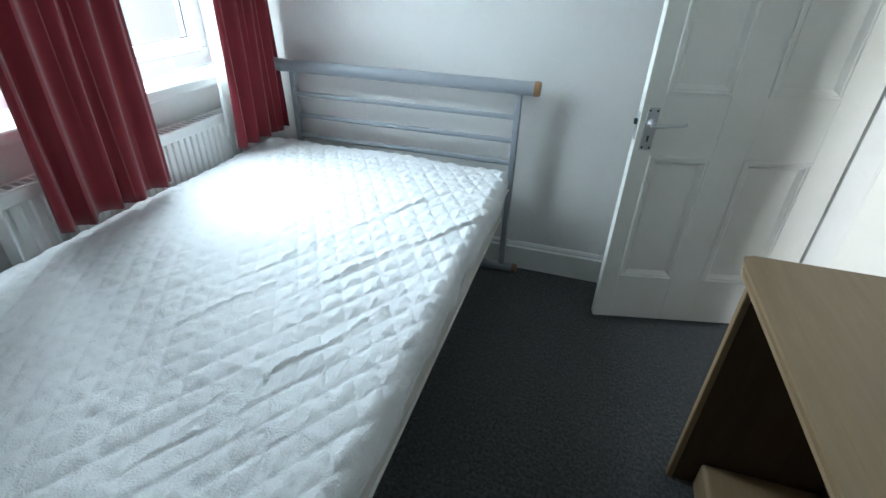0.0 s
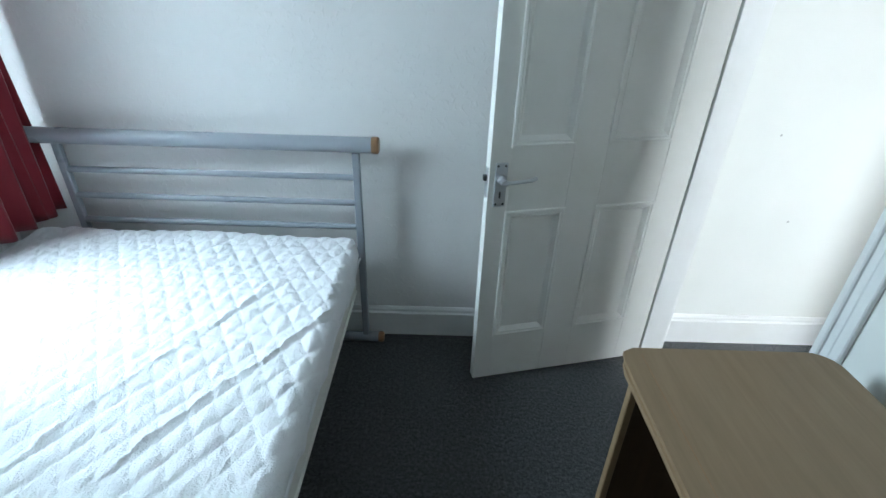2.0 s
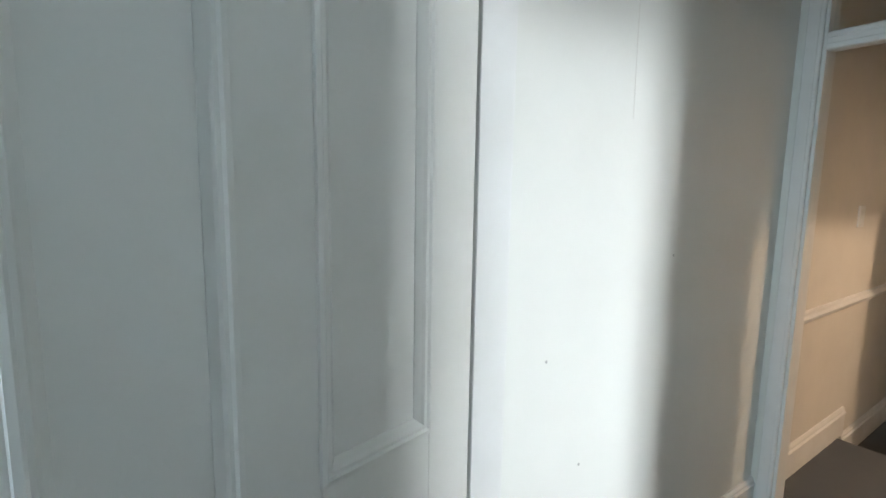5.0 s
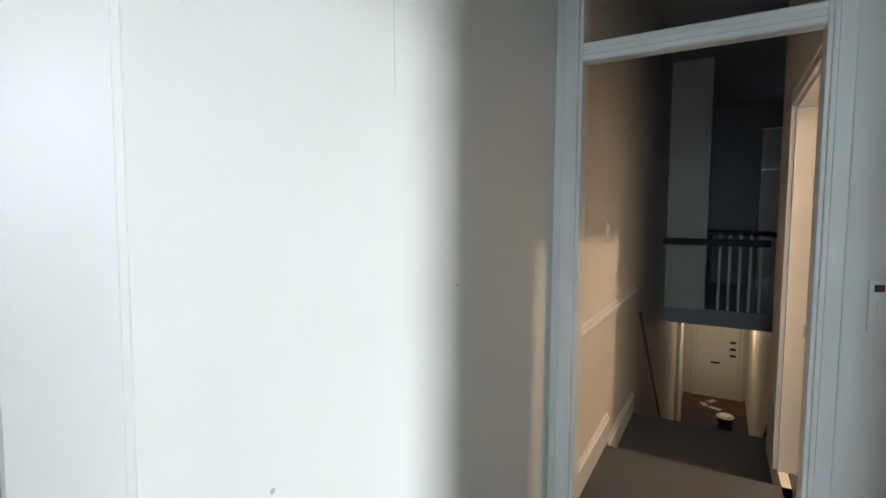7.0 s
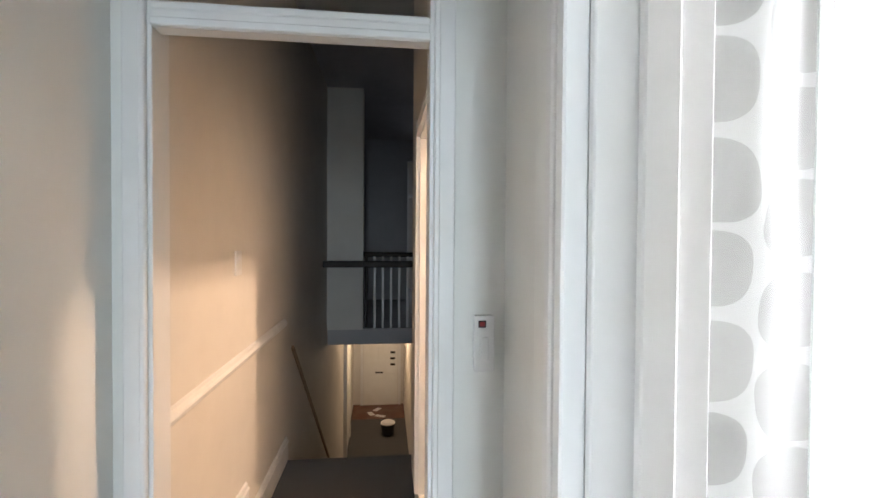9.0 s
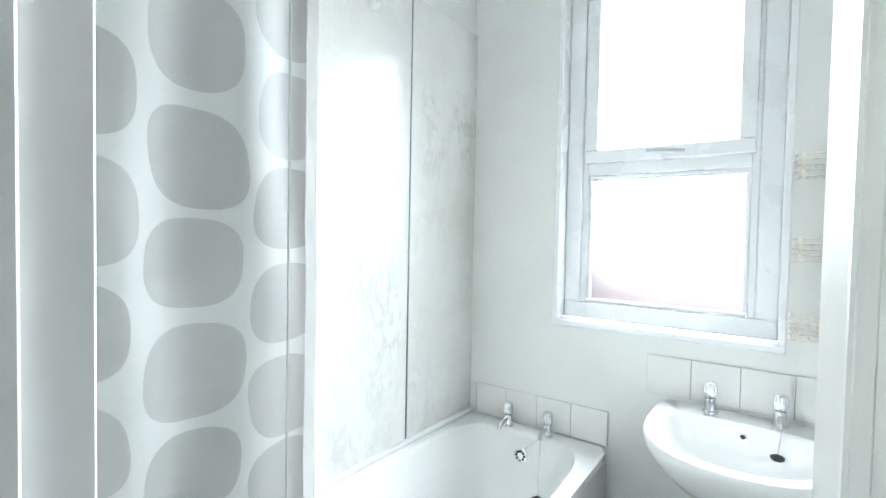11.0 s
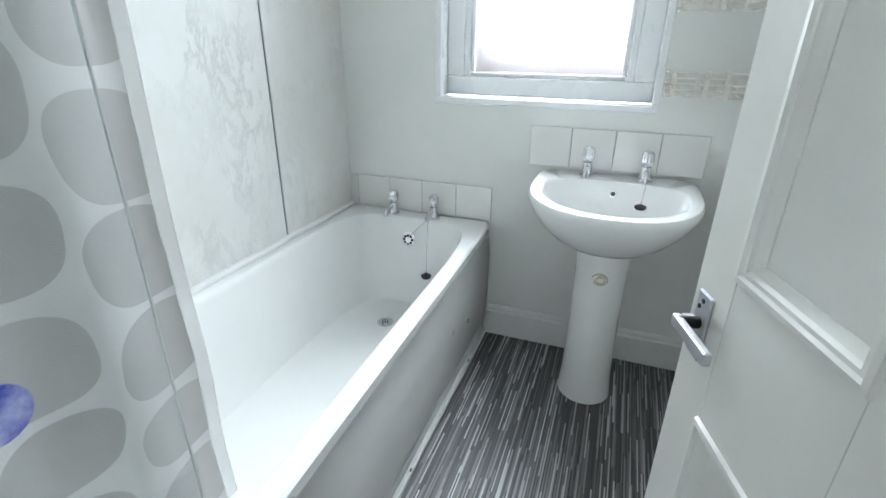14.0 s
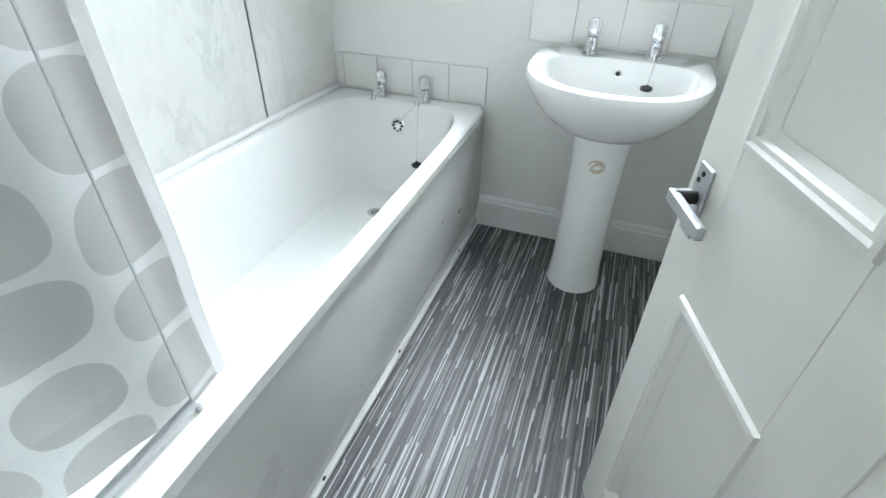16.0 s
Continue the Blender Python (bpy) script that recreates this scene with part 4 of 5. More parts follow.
# ---- landing and stairs ----
switch = thing("fused_spur", "tall white wall switch with a small red neon", "switch", (1.75, -0.995, 1.145))
body = part("back_box", box(-0.024, 0.0, -0.027, 0.027, -0.085, 0.070, 0.004, 2), PLASTIC, switch)
part("face_plate", box(-0.029, -0.024, -0.029, 0.029, -0.087, 0.072, 0.002, 2), PLASTIC, switch)
part("rocker", box(-0.034, -0.029, -0.011, 0.011, -0.055, 0.010, 0.002, 2), PLASTIC, body)
part("neon_bezel", box(-0.031, -0.029, -0.004, 0.018, 0.038, 0.058, 0.0005), DARK, body)
part("neon", box(-0.033, -0.031, 0.000, 0.014, 0.042, 0.054, 0.0005), RED_LED, body)
sw = thing("light_switch", "white light switch on the passage wall", "switch", (2.82, 0.0, 1.31))
part("plate", box(-0.043, 0.043, -0.010, 0.0, -0.06, 0.06, 0.003), PLASTIC, sw)
for z in (-0.025, 0.025):
    part("rocker", box(-0.015, 0.015, -0.014, -0.010, z - 0.012, z + 0.012, 0.002), PLASTIC, sw)
strike = thing("strike_plate", "small brass strike plate on the door jamb", "strike plate", (3.034, -1.0, 0.80))
part("plate", box(-0.003, 0.0, -0.016, 0.016, -0.035, 0.035, 0.001), SATIN, strike)
part("hole", box(-0.0036, -0.003, -0.008, 0.008, -0.018, 0.018), DARK, strike)

setting("wall_crack", add_tube(bmesh.new(), [(0.676 + 0.003 * math.sin(z * 9), -0.0006, z) for z in [1.64 + 0.05 * i for i in range(16)]], 0.0004, 5), PASSAGE, "fine hairline crack in the landing plaster", "crack")
for x, z in ((0.36, 0.97), (0.95, 1.22), (0.52, 0.62)):
    setting("wall_chip", lathe([(0.004, 0), (0.005, 0.001), (0.001, 0.002)], 7, (x, 0, z), Matrix.Rotation(math.pi / 2, 4, "X")), GROUT, "small chip in the landing plaster", "chip")

rail = thing("stair_handrail", "dark handrail of the upper landing", "banister")
part("rail", box(5.97, 6.04, -1.05, -0.002, 1.105, 1.18, 0.014, 2), DARKWOOD, rail)
setting("wall_landing_pier", box(6.42, 6.70, -0.44, 0.0, 0.302, 3.3), PASSAGE, "plain end wall beside the upper landing", "wall")
bal = thing("landing_balustrade", "dark handrail on pale balusters at the upper landing", "banister")
hr = part("handrail", add_tube(bmesh.new(), [(6.55, -0.441, 1.24), (6.55, -1.06, 1.235), (6.5, -1.14, 1.22), (6.3, -1.17, 1.19)], 0.032, 10), DARKWOOD, bal, smooth=True)
for i in range(7):
    part("baluster", box(6.53, 6.56, -0.49 - i * 0.105, -0.46 - i * 0.105, 0.30, 1.22, 0.004), TRIM if i else DARKWOOD, bal)
down = thing("stair_balustrade", "dark handrail on white balusters going down", "banister")
part("newel", box(3.76, 3.84, -1.13, -1.05, -0.40, 0.80, 0.008, 2), DARKWOOD, down)
part("newel_cap", lathe([(0.03, 0), (0.055, 0.015), (0.06, 0.04), (0.045, 0.075), (0.01, 0.09)], 16, (3.80, -1.09, 0.80)), DARKWOOD, down, smooth=True)
part("handrail", add_sweep(bmesh.new(), [(0.025, -0.02), (0.03, 0.01), (0.015, 0.03), (-0.015, 0.03), (-0.03, 0.01), (-0.025, -0.02)], [(3.82, -1.09, 0.72), (6.6, -1.09, -1.45)]), DARKWOOD, down)
for i in range(17):
    x = 3.96 + i * 0.158
    z = 0.72 - (x - 3.82) * 2.17 / 2.78
    part("baluster", lathe([(0.014, 0), (0.020, 0.10), (0.012, 0.16), (0.019, 0.34), (0.011, 0.55), (0.018, 0.62), (0.014, 0.80)], 8, (x, -1.09, z - 0.81)), TRIM, down, smooth=True)

fd = thing("front_door", "white front door with letter slot and locks", "door", (11.5, -0.62, -2.4), 0, kind="structure")
part("leaf", box(-0.045, -0.001, -0.39, 0.39, 0.0, 2.0, 0.003), GLOSS, fd)
for z in (0.18, 0.98):
    for y in (-0.19, 0.19):
        part("panel", box(-0.053, -0.045, y - 0.14, y + 0.14, z, z + (0.55 if z < 0.5 else 0.75), 0.006), GLOSS, fd)
part("letter_slot", box(-0.058, -0.053, -0.05, 0.12, 0.74, 0.775, 0.002), DARK, fd)
for z in (0.92, 1.06, 1.2):
    part("lock", box(-0.075, -0.045, -0.33, -0.22, z, z + 0.045, 0.006), DARKWOOD, fd)
for y in (-0.46, 0.40):
    part("frame", box(-0.06, 0.0, y, y + 0.06, 0.0, 2.1, 0.004), TRIM, fd)
hd = thing("hall_door", "white panelled door on the hall wall", "door", (9.3, 0.0, -2.4), kind="structure")
part("leaf", box(-0.4, 0.4, -0.04, -0.001, 0.0, 2.0, 0.003), GLOSS, hd)
for x in (-0.19, 0.19):
    part("panel", box(x - 0.13, x + 0.13, -0.048, -0.04, 0.2, 0.8, 0.005), GLOSS, hd)
for x in (-0.46, 0.40):
    part("frame", box(x, x + 0.06, -0.06, 0.0, 0.0, 2.06, 0.004), TRIM, hd)
bucket = thing("bucket", "black bucket with a white rim on the hall floor", "bucket", (9.75, -0.78, -2.4))
part("body", lathe([(0.10, 0), (0.11, 0.01), (0.135, 0.24)], 20), DARK, bucket, smooth=True)
part("rim", lathe([(0.128, 0.225), (0.142, 0.225), (0.142, 0.25), (0.128, 0.25)], 20), PAPER, bucket, smooth=True)
part("contents", lathe([(0.12, 0.23), (0.11, 0.27), (0.03, 0.29)], 12), PAPER, bucket, smooth=True)
for i, (x, y, a) in enumerate(((10.9, -0.42, 20), (11.15, -0.55, -30), (10.75, -0.62, 65))):
    p = thing("letter", "white letter lying on the hall floor", "letter", (x, y, -2.394), a, group="post by the front door")
    part("sheet", box(-0.11, 0.11, -0.055, 0.055, 0.0, 0.004), PAPER, p)
far_window = thing("window_far_room", "pale blue daylight window beyond the upper landing", "window", kind="structure")
for a, b, c, d in ((-1.75, -1.12, 2.3, 2.36), (-1.75, -1.12, 1.0, 1.06), (-1.18, -1.12, 1.06, 2.9), (-1.75, -1.69, 1.06, 2.9)):
    part("window_frame", box(10.2, 10.26, a, b, c, d, 0.004), TRIM, far_window)

# ---- bathroom: counted from its own origin ----
ORIGIN = Vector((0.13, 0.125, 0))
panels = [(-3.053, -2.555), (-2.553, -1.80), (-1.798, -1.25)]
for i, (a, b) in enumerate(panels):
    wall_panel = tagged(part("shower_panel", box(1.588, 1.599, a + 0.002, b - 0.002, 0.575, 2.40, 0.001), MARBLE), "glossy white marble-effect shower wall panel", "wall panel", "shower panels", "structure")
for y in (-2.554, -1.799):
    setting("panel_joint", box(1.584, 1.598, y - 0.0022, y + 0.0022, 0.575, 2.40), SILVER_EDGE, "thin grey joint strip between shower panels", "joint strip")


def bath():
    b = thing("bathtub", "white enamel bath with a plain side panel", "bathtub", (1.245, -2.120, 0.0))
    hx, hy, zt = 0.345, 0.925, 0.56
    bm = bmesh.new()
    n = 112

    def ring(ax, ay, p, z, cy=0.0):
        out = []
        for i in range(n):
            a = 2 * math.pi * (i + 0.5) / n
            c, s = math.cos(a), math.sin(a)
            k = (abs(c) ** p + abs(s) ** p) ** (-1 / p)
            out.append(bm.verts.new((ax * c * k, cy + ay * s * k, z)))
        return out

    rings = [ring(hx, hy, 40, zt - 0.035), ring(hx, hy, 40, zt - 0.008), ring(hx - 0.008, hy - 0.008, 40, zt), ring(hx - 0.044, hy - 0.070, 7, zt - 0.001), ring(hx - 0.052, hy - 0.078, 6, zt - 0.006),
             ring(hx - 0.060, hy - 0.087, 6, zt - 0.025), ring(hx - 0.085, hy - 0.125, 5, zt - 0.16, -0.01), ring(hx - 0.105, hy - 0.17, 4.5, zt - 0.30, -0.03), ring(hx - 0.13, hy - 0.22, 4, zt - 0.375, -0.05),
             ring(hx - 0.17, hy - 0.28, 3.6, zt - 0.40, -0.06), ring(0.10, 0.35, 3, zt - 0.408, -0.10), ring(0.01, 0.05, 2, zt - 0.41, -0.25)]
    for a, c in zip(rings, rings[1:]):
        for i in range(n):
            j = (i + 1) % n
            bm.faces.new((a[i], a[j], c[j], c[i]))
    bm.faces.new(rings[-1])
    for v in bm.verts:
        if v.co.x < -0.2:
            v.co.x -= 0.028 * (v.co.y + hy) / (2 * hy)
    bmesh.ops.recalc_face_normals(bm, faces=bm.faces[:])
    tub = part("tub", bm, ACRYLIC, b, smooth=True)
    part("wall_upstand", box(0.318, 0.345, -0.92, 0.92, zt + 0.0005, zt + 0.020, 0.006, 2), ACRYLIC, b)
    bm = bmesh.new()
    rows = 14
    lines = []
    for i in range(rows + 1):
        v = i / rows
        z = 0.075 + (zt - 0.035 - 0.075) * v
        bulge = 0.010 * math.sin(math.pi * v)
        lines.append([bm.verts.new((-hx + 0.014 - bulge - 0.014 * (y + hy) / (2 * hy), y, z)) for y in (-hy, -0.3, 0.3, hy)])
    for p, q in zip(lines, lines[1:]):
        for j in range(3):
            bm.faces.new((p[j], q[j], q[j + 1], p[j + 1]))
    side = part("side_panel", bm, PLASTIC, b, "glossy white bath panel", smooth=True)
    side.modifiers.new("thickness", "SOLIDIFY").thickness = 0.004
    part("plinth", box(-hx + 0.016, -hx + 0.030, -hy, hy, 0.004, 0.078, 0.003), PLASTIC, b)
    part("floor_bead", box(-hx - 0.004, -hx + 0.016, -hy, hy, 0.004, 0.022, 0.006, 2), PLASTIC, b)
    for y in (-0.62, -0.02, 0.43):
        part("screw_cap", lathe([(0.006, 0), (0.006, 0.003)], 10, (-hx - 0.0045, y, 0.045), Matrix.Rotation(-math.pi / 2, 4, "Y")), DARK, b)
    ring_ = part("waste_ring", lathe([(0.034, 0.0), (0.035, 0.003), (0.028, 0.006), (0.020, 0.003)], 24, (0.022, -0.60, 0.158)), CHROME, b, "chrome bath waste", smooth=True)
    for i in range(6):
        a = i * math.pi / 3
        part("waste_hole", box(0.022 + 0.011 * math.cos(a) - 0.003, 0.022 + 0.011 * math.cos(a) + 0.003, -0.60 + 0.011 * math.sin(a) - 0.003, -0.60 + 0.011 * math.sin(a) + 0.003, 0.1645, 0.1655), DARK, ring_)
    tilt = Matrix.Rotation(-math.pi / 2 + 0.12, 4, "X")
    over = part("overflow", lathe([(0.031, 0.0), (0.032, 0.006), (0.026, 0.010), (0.006, 0.011)], 24, (0.005, -0.827, 0.465), tilt), CHROME, b, "chrome overflow with slots", smooth=True)
    for i in range(8):
        a = i * math.pi / 4
        part("overflow_slot", lathe([(0.006, 0), (0.006, 0.0012)], 8, (0.005 + 0.019 * math.cos(a), -0.8175 + 0.002, 0.465 + 0.019 * math.sin(a)), tilt), DARK, over)
    return b


bath()


def pillar_tap(name, at, turn, label):
    """A short chrome pillar tap with a clear ribbed head and a low spout."""
    t = thing(name, label, "tap", at, turn)
    part("base", lathe([(0.026, 0), (0.026, 0.006), (0.019, 0.010), (0.018, 0.045), (0.020, 0.052)], 20), CHROME, t, smooth=True)
    part("spout", add_sweep(bmesh.new(), [(0.012 * math.cos(a * math.pi / 5), 0.009 * math.sin(a * math.pi / 5)) for a in range(10)], [(0, 0.0, 0.032), (0, 0.03, 0.034), (0, 0.062, 0.030), (0, 0.078, 0.020), (0, 0.080, 0.010)], up=Vector((1, 0, 0))), CHROME, t, smooth=True)
    bm = bmesh.new()
    prof = [(0.014, 0.052), (0.020, 0.060), (0.0225, 0.072), (0.0225, 0.092), (0.019, 0.104), (0.010, 0.110), (0.002, 0.111)]
    rings = []
    for r, z in prof:
        rings.append([bm.verts.new((r * (1 - 0.10 * (i % 4 == 0)) * math.cos(2 * math.pi * i / 32), r * (1 - 0.10 * (i % 4 == 0)) * math.sin(2 * math.pi * i / 32), z)) for i in range(32)])
    for a, c in zip(rings, rings[1:]):
        for i in range(32):
            bm.faces.new((a[i], a[(i + 1) % 32], c[(i + 1) % 32], c[i]))
    bm.faces.new(rings[-1])
    part("head", bm, CHROME, t, "ribbed chrome tap head", smooth=True)
    return t


pillar_tap("bath_tap", (1.342, -2.990, 0.560), 0, "chrome pillar tap on the bath rim")
pillar_tap("bath_tap", (1.150, -2.990, 0.560), 0, "chrome pillar tap with the plug chain")


def beads(bm, points, radius, count):
    """A bead chain hung along a polyline."""
    pts = [Vector(p) for p in points]
    lens = [(b - a).length for a, b in zip(pts, pts[1:])]
    total = sum(lens)
    for i in range(count):
        s = total * i / (count - 1)
        for a, b, d in zip(pts, pts[1:], lens):
            if s <= d + 1e-9:
                q = a.lerp(b, min(1, s / d))
                break
            s -= d
        bmesh.ops.create_icosphere(bm, subdivisions=1, radius=radius, matrix=Matrix.Translation(q))
    return bm


chain = thing("bath_plug_chain", "bath plug chain looped from the overflow", "plug chain")
part("chain", beads(bmesh.new(), [(1.250, -2.935, 0.475), (1.20, -2.94, 0.53), (1.150, -2.945, 0.572), (1.148, -2.915, 0.555), (1.145, -2.893, 0.43), (1.143, -2.885, 0.345)], 0.0026, 110), CHROME, chain)
part("plug", lathe([(0.016, 0), (0.021, 0.004), (0.023, 0.012), (0.012, 0.018), (0.004, 0.026)], 16, (1.143, -2.884, 0.318)), DARK, chain, "black rubber plug", smooth=True)


def basin():
    """Pedestal basin: a D-shaped bowl with a flat tap ledge, and a hollow tapering pedestal."""
    b = thing("washbasin", "white ceramic pedestal washbasin", "washbasin", (0.428, -3.055, 0.0))
    zt, hw, dep = 0.812, 0.282, 0.555
    bm = bmesh.new()
    n = 56

    def outer(scale, z, back=0.0):
        ring = []
        for i in range(n):
            a = 2 * math.pi * i / n
            c, s = math.cos(a), math.sin(a)
            p = 2.35 if s > 0 else 9
            k = (abs(c) ** p + abs(s) ** p) ** (-1 / p)
            x = hw * scale * c * k
            y = 0.20 + (dep - 0.20) * s * k * scale if s > 0 else 0.20 + 0.20 * s * k * (1 - back)
            ring.append(bm.verts.new((x, y, z)))
        return ring

    def inner(scale, z, cy=0.225, ax=0.238, ay=0.282):
        ring = []
        for i in range(n):
            a = 2 * math.pi * i / n
            c, s = math.cos(a), math.sin(a)
            p = 2.25 if s > 0 else 2.8
            k = (abs(c) ** p + abs(s) ** p) ** (-1 / p)
            ring.append(bm.verts.new((ax * scale * c * k, cy + (ay if s > 0 else ay * 0.411) * scale * s * k, z)))
        return ring

    rings = [outer(0.34, 0.60, 0.45), outer(0.52, 0.625, 0.30), outer(0.70, 0.662, 0.14), outer(0.86, 0.712, 0.03), outer(0.955, 0.755), outer(1.0, 0.785), outer(1.0, zt - 0.012), outer(0.985, zt - 0.002), outer(0.955, zt),
             inner(1.02, zt - 0.001), inner(1.0, zt - 0.004), inner(0.98, zt - 0.014), inner(0.96, zt - 0.035), inner(0.91, zt - 0.075), inner(0.80, zt - 0.115), inner(0.60, zt - 0.142), inner(0.34, zt - 0.153), inner(0.10, zt - 0.156)]
    for a, c in zip(rings, rings[1:]):
        for i in range(n):
            j = (i + 1) % n
            bm.faces.new((a[i], a[j], c[j], c[i]))
    bm.faces.new(list(reversed(rings[0])))
    bm.faces.new(rings[-1])
    bmesh.ops.recalc_face_normals(bm, faces=bm.faces[:])
    part("bowl", bm, CERAMIC, b, smooth=True)
    bm = bmesh.new()
    rings = []
    for z, sx, sy in ((0.004, 0.100, 0.105), (0.03, 0.098, 0.102), (0.10, 0.092, 0.095), (0.35, 0.088, 0.09), (0.55, 0.092, 0.095), (0.63, 0.10, 0.10)):
        rings.append([bm.verts.new((sx * math.cos(2 * math.pi * i / 28), 0.262 + sy * math.sin(2 * math.pi * i / 28) * (1 if math.sin(2 * math.pi * i / 28) > 0 else 0.9), z)) for i in range(28)])
    for a, c in zip(rings, rings[1:]):
        for i in range(28):
            bm.faces.new((a[i], a[(i + 1) % 28], c[(i + 1) % 28], c[i]))
    part("pedestal", bm, CERAMIC, b, smooth=True)
    bm = bmesh.new()
    for k, (r, a0, a1) in enumerate(((0.026, 0.2, 5.6), (0.018, 1.2, 6.0), (0.010, -0.5, 2.6))):
        pts = []
        for i in range(14):
            a = a0 + (a1 - a0) * i / 13
            x, z = r * math.cos(a), 0.53 + r * 0.8 * math.sin(a)
            pts.append((x, 0.262 + 0.0955 * math.sqrt(max(0, 1 - (x / 0.0925) ** 2)), z))
        add_tube(bm, pts, 0.002, 4)
    part("sticker_residue", bm, STAIN, b, "brownish ring of old sticker glue")
    part("overflow_hole", lathe([(0.012, 0), (0.013, 0.003), (0.009, 0.004)], 16, (0.0, 0.119, 0.768), Matrix.Rotation(-1.25, 4, "X")), CHROME, b, smooth=True)
    part("overflow_dark", lathe([(0.008, 0.004), (0.008, 0.0046)], 12, (0.0, 0.119, 0.768), Matrix.Rotation(-1.25, 4, "X")), DARK, b)
    part("waste", lathe([(0.026, 0.0), (0.026, 0.004), (0.018, 0.005)], 20, (0.0, 0.225, 0.656)), CHROME, b, smooth=True)
    return b


basin()
pillar_tap("basin_tap", (0.533, -2.985, 0.815), 0, "chrome pillar tap on the basin")
pillar_tap("basin_tap", (0.328, -2.985, 0.815), 0, "chrome pillar tap with the basin chain")
bc = thing("basin_plug_chain", "basin plug on a thin bead chain", "plug chain")
part("chain", beads(bmesh.new(), [(0.365, -2.955, 0.800), (0.340, -2.950, 0.822), (0.322, -2.945, 0.835), (0.324, -2.915, 0.80), (0.33, -2.895, 0.755)], 0.0024, 60), CHROME, bc)
part("stay", lathe([(0.009, 0), (0.009, 0.003)], 12, (0.366, -2.957, 0.798), Matrix.Rotation(-1.0, 4, "X")), CHROME, bc)
part("plug", lathe([(0.014, 0), (0.019, 0.004), (0.020, 0.012), (0.010, 0.017)], 16, (0.331, -2.89, 0.735)), DARK, bc, "black rubber plug", smooth=True)


def splashback(name, x_right, widths, z0, h, label):
    top = thing(name, label, "tiles", kind="structure")
    total = sum(widths) + 0.003 * (len(widths) - 1)
    part("grout", box(x_right - total, x_right, -3.054, -3.049, z0, z0 + h - 0.001), GROUT, top)
    x = x_right
    for w in widths:
        part("tile", box(x - w, x, -3.049, -3.044, z0, z0 + h, 0.0015), TILE, top)
        x -= w + 0.003
    return top


splashback("bath_tiles", 1.584, (0.034, 0.158, 0.157, 0.157, 0.157), 0.562, 0.145, "row of white tiles above the bath end")
splashback("basin_tiles", 0.762, (0.155, 0.155, 0.155, 0.155), 0.825, 0.152, "row of white tiles above the basin")


def bathroom_window():
    w = thing("window_bathroom", "white plastic window with frosted lower pane", "window", kind="structure")
    x0, x1, z0, z1, y = 0.345, 1.144, 1.072, 2.565, -3.125
    f, fz = 0.098, 0.072
    mid0, mid1 = 1.700, 1.762

    def bars(parent, name, a, b, c, d, t, yy0, yy1):
        for p, q, r, s in ((a, b, c, c + t), (a, b, d - t, d), (a, a + t, c + t, d - t), (b - t, b, c + t, d - t)):
            part(name, box(p, q, yy0, yy1, r, s, 0.006, 2), UPVC, parent)

    bars(w, "window_frame", x0, x1, z0, z1, fz, y - 0.06, y)
    for a, b in ((x0 + fz, x0 + f), (x1 - f, x1 - fz)):
        part("window_frame", box(a, b, y - 0.06, y - 0.004, z0 + fz, z1 - fz, 0.004), UPVC, w)
    part("transom_bar", box(x0 + f, x1 - f, y - 0.06, y + 0.001, mid0, mid1, 0.005, 2), UPVC, w)
    bars(w, "glazing_bead", x0 + f, x1 - f, z0 + fz, mid0, 0.018, y - 0.03, y - 0.008)
    vent = new("vent_sash")
    vent.parent = w
    bars(vent, "sash_bar", x0 + f - 0.012, x1 - f + 0.012, mid1 - 0.012, z1 - fz + 0.012, 0.055, y - 0.02, y + 0.022)
    p = part("pane", box(x0 + f + 0.018, x1 - f - 0.018, y - 0.024, y - 0.018, z0 + fz + 0.018, mid0 - 0.018), FROSTED, w, "frosted glass, reddish towards the bottom")
    q = part("pane", box(x0 + f + 0.043, x1 - f - 0.043, y - 0.004, y + 0.002, mid1 + 0.043, z1 - fz - 0.043), FROSTED, vent, "frosted glass pane")
    p.visible_shadow = q.visible_shadow = False
    part("gasket", box(x0 + f + 0.018, x1 - f - 0.018, y - 0.018, y - 0.0165, mid0 - 0.022, mid0 - 0.018), DARK, w)
    h = part("catch", box(0.70, 0.76, y + 0.022, y + 0.040, mid1 + 0.004, mid1 + 0.026, 0.006, 2), UPVC, vent)
    part("catch_lever", add_sweep(bmesh.new(), [(0.008, -0.005), (0.008, 0.005), (-0.008, 0.005), (-0.008, -0.005)], [(0.66, y + 0.040, mid1 + 0.012), (0.74, y + 0.048, mid1 + 0.020), (0.80, y + 0.046, mid1 + 0.022)]), SATIN, h)
    return w


bathroom_window()
trim = thing("window_trim_bathroom", "white plastic reveal trim round the bathroom window", "window trim", kind="structure")
for a, b, c, d in ((0.321, 1.168, 1.043, 1.067), (0.321, 0.345, 1.067, 2.57), (1.144, 1.168, 1.067, 2.57)):
    part("trim", box(a, b, -3.14, -3.050, c, d, 0.003), UPVC, trim)


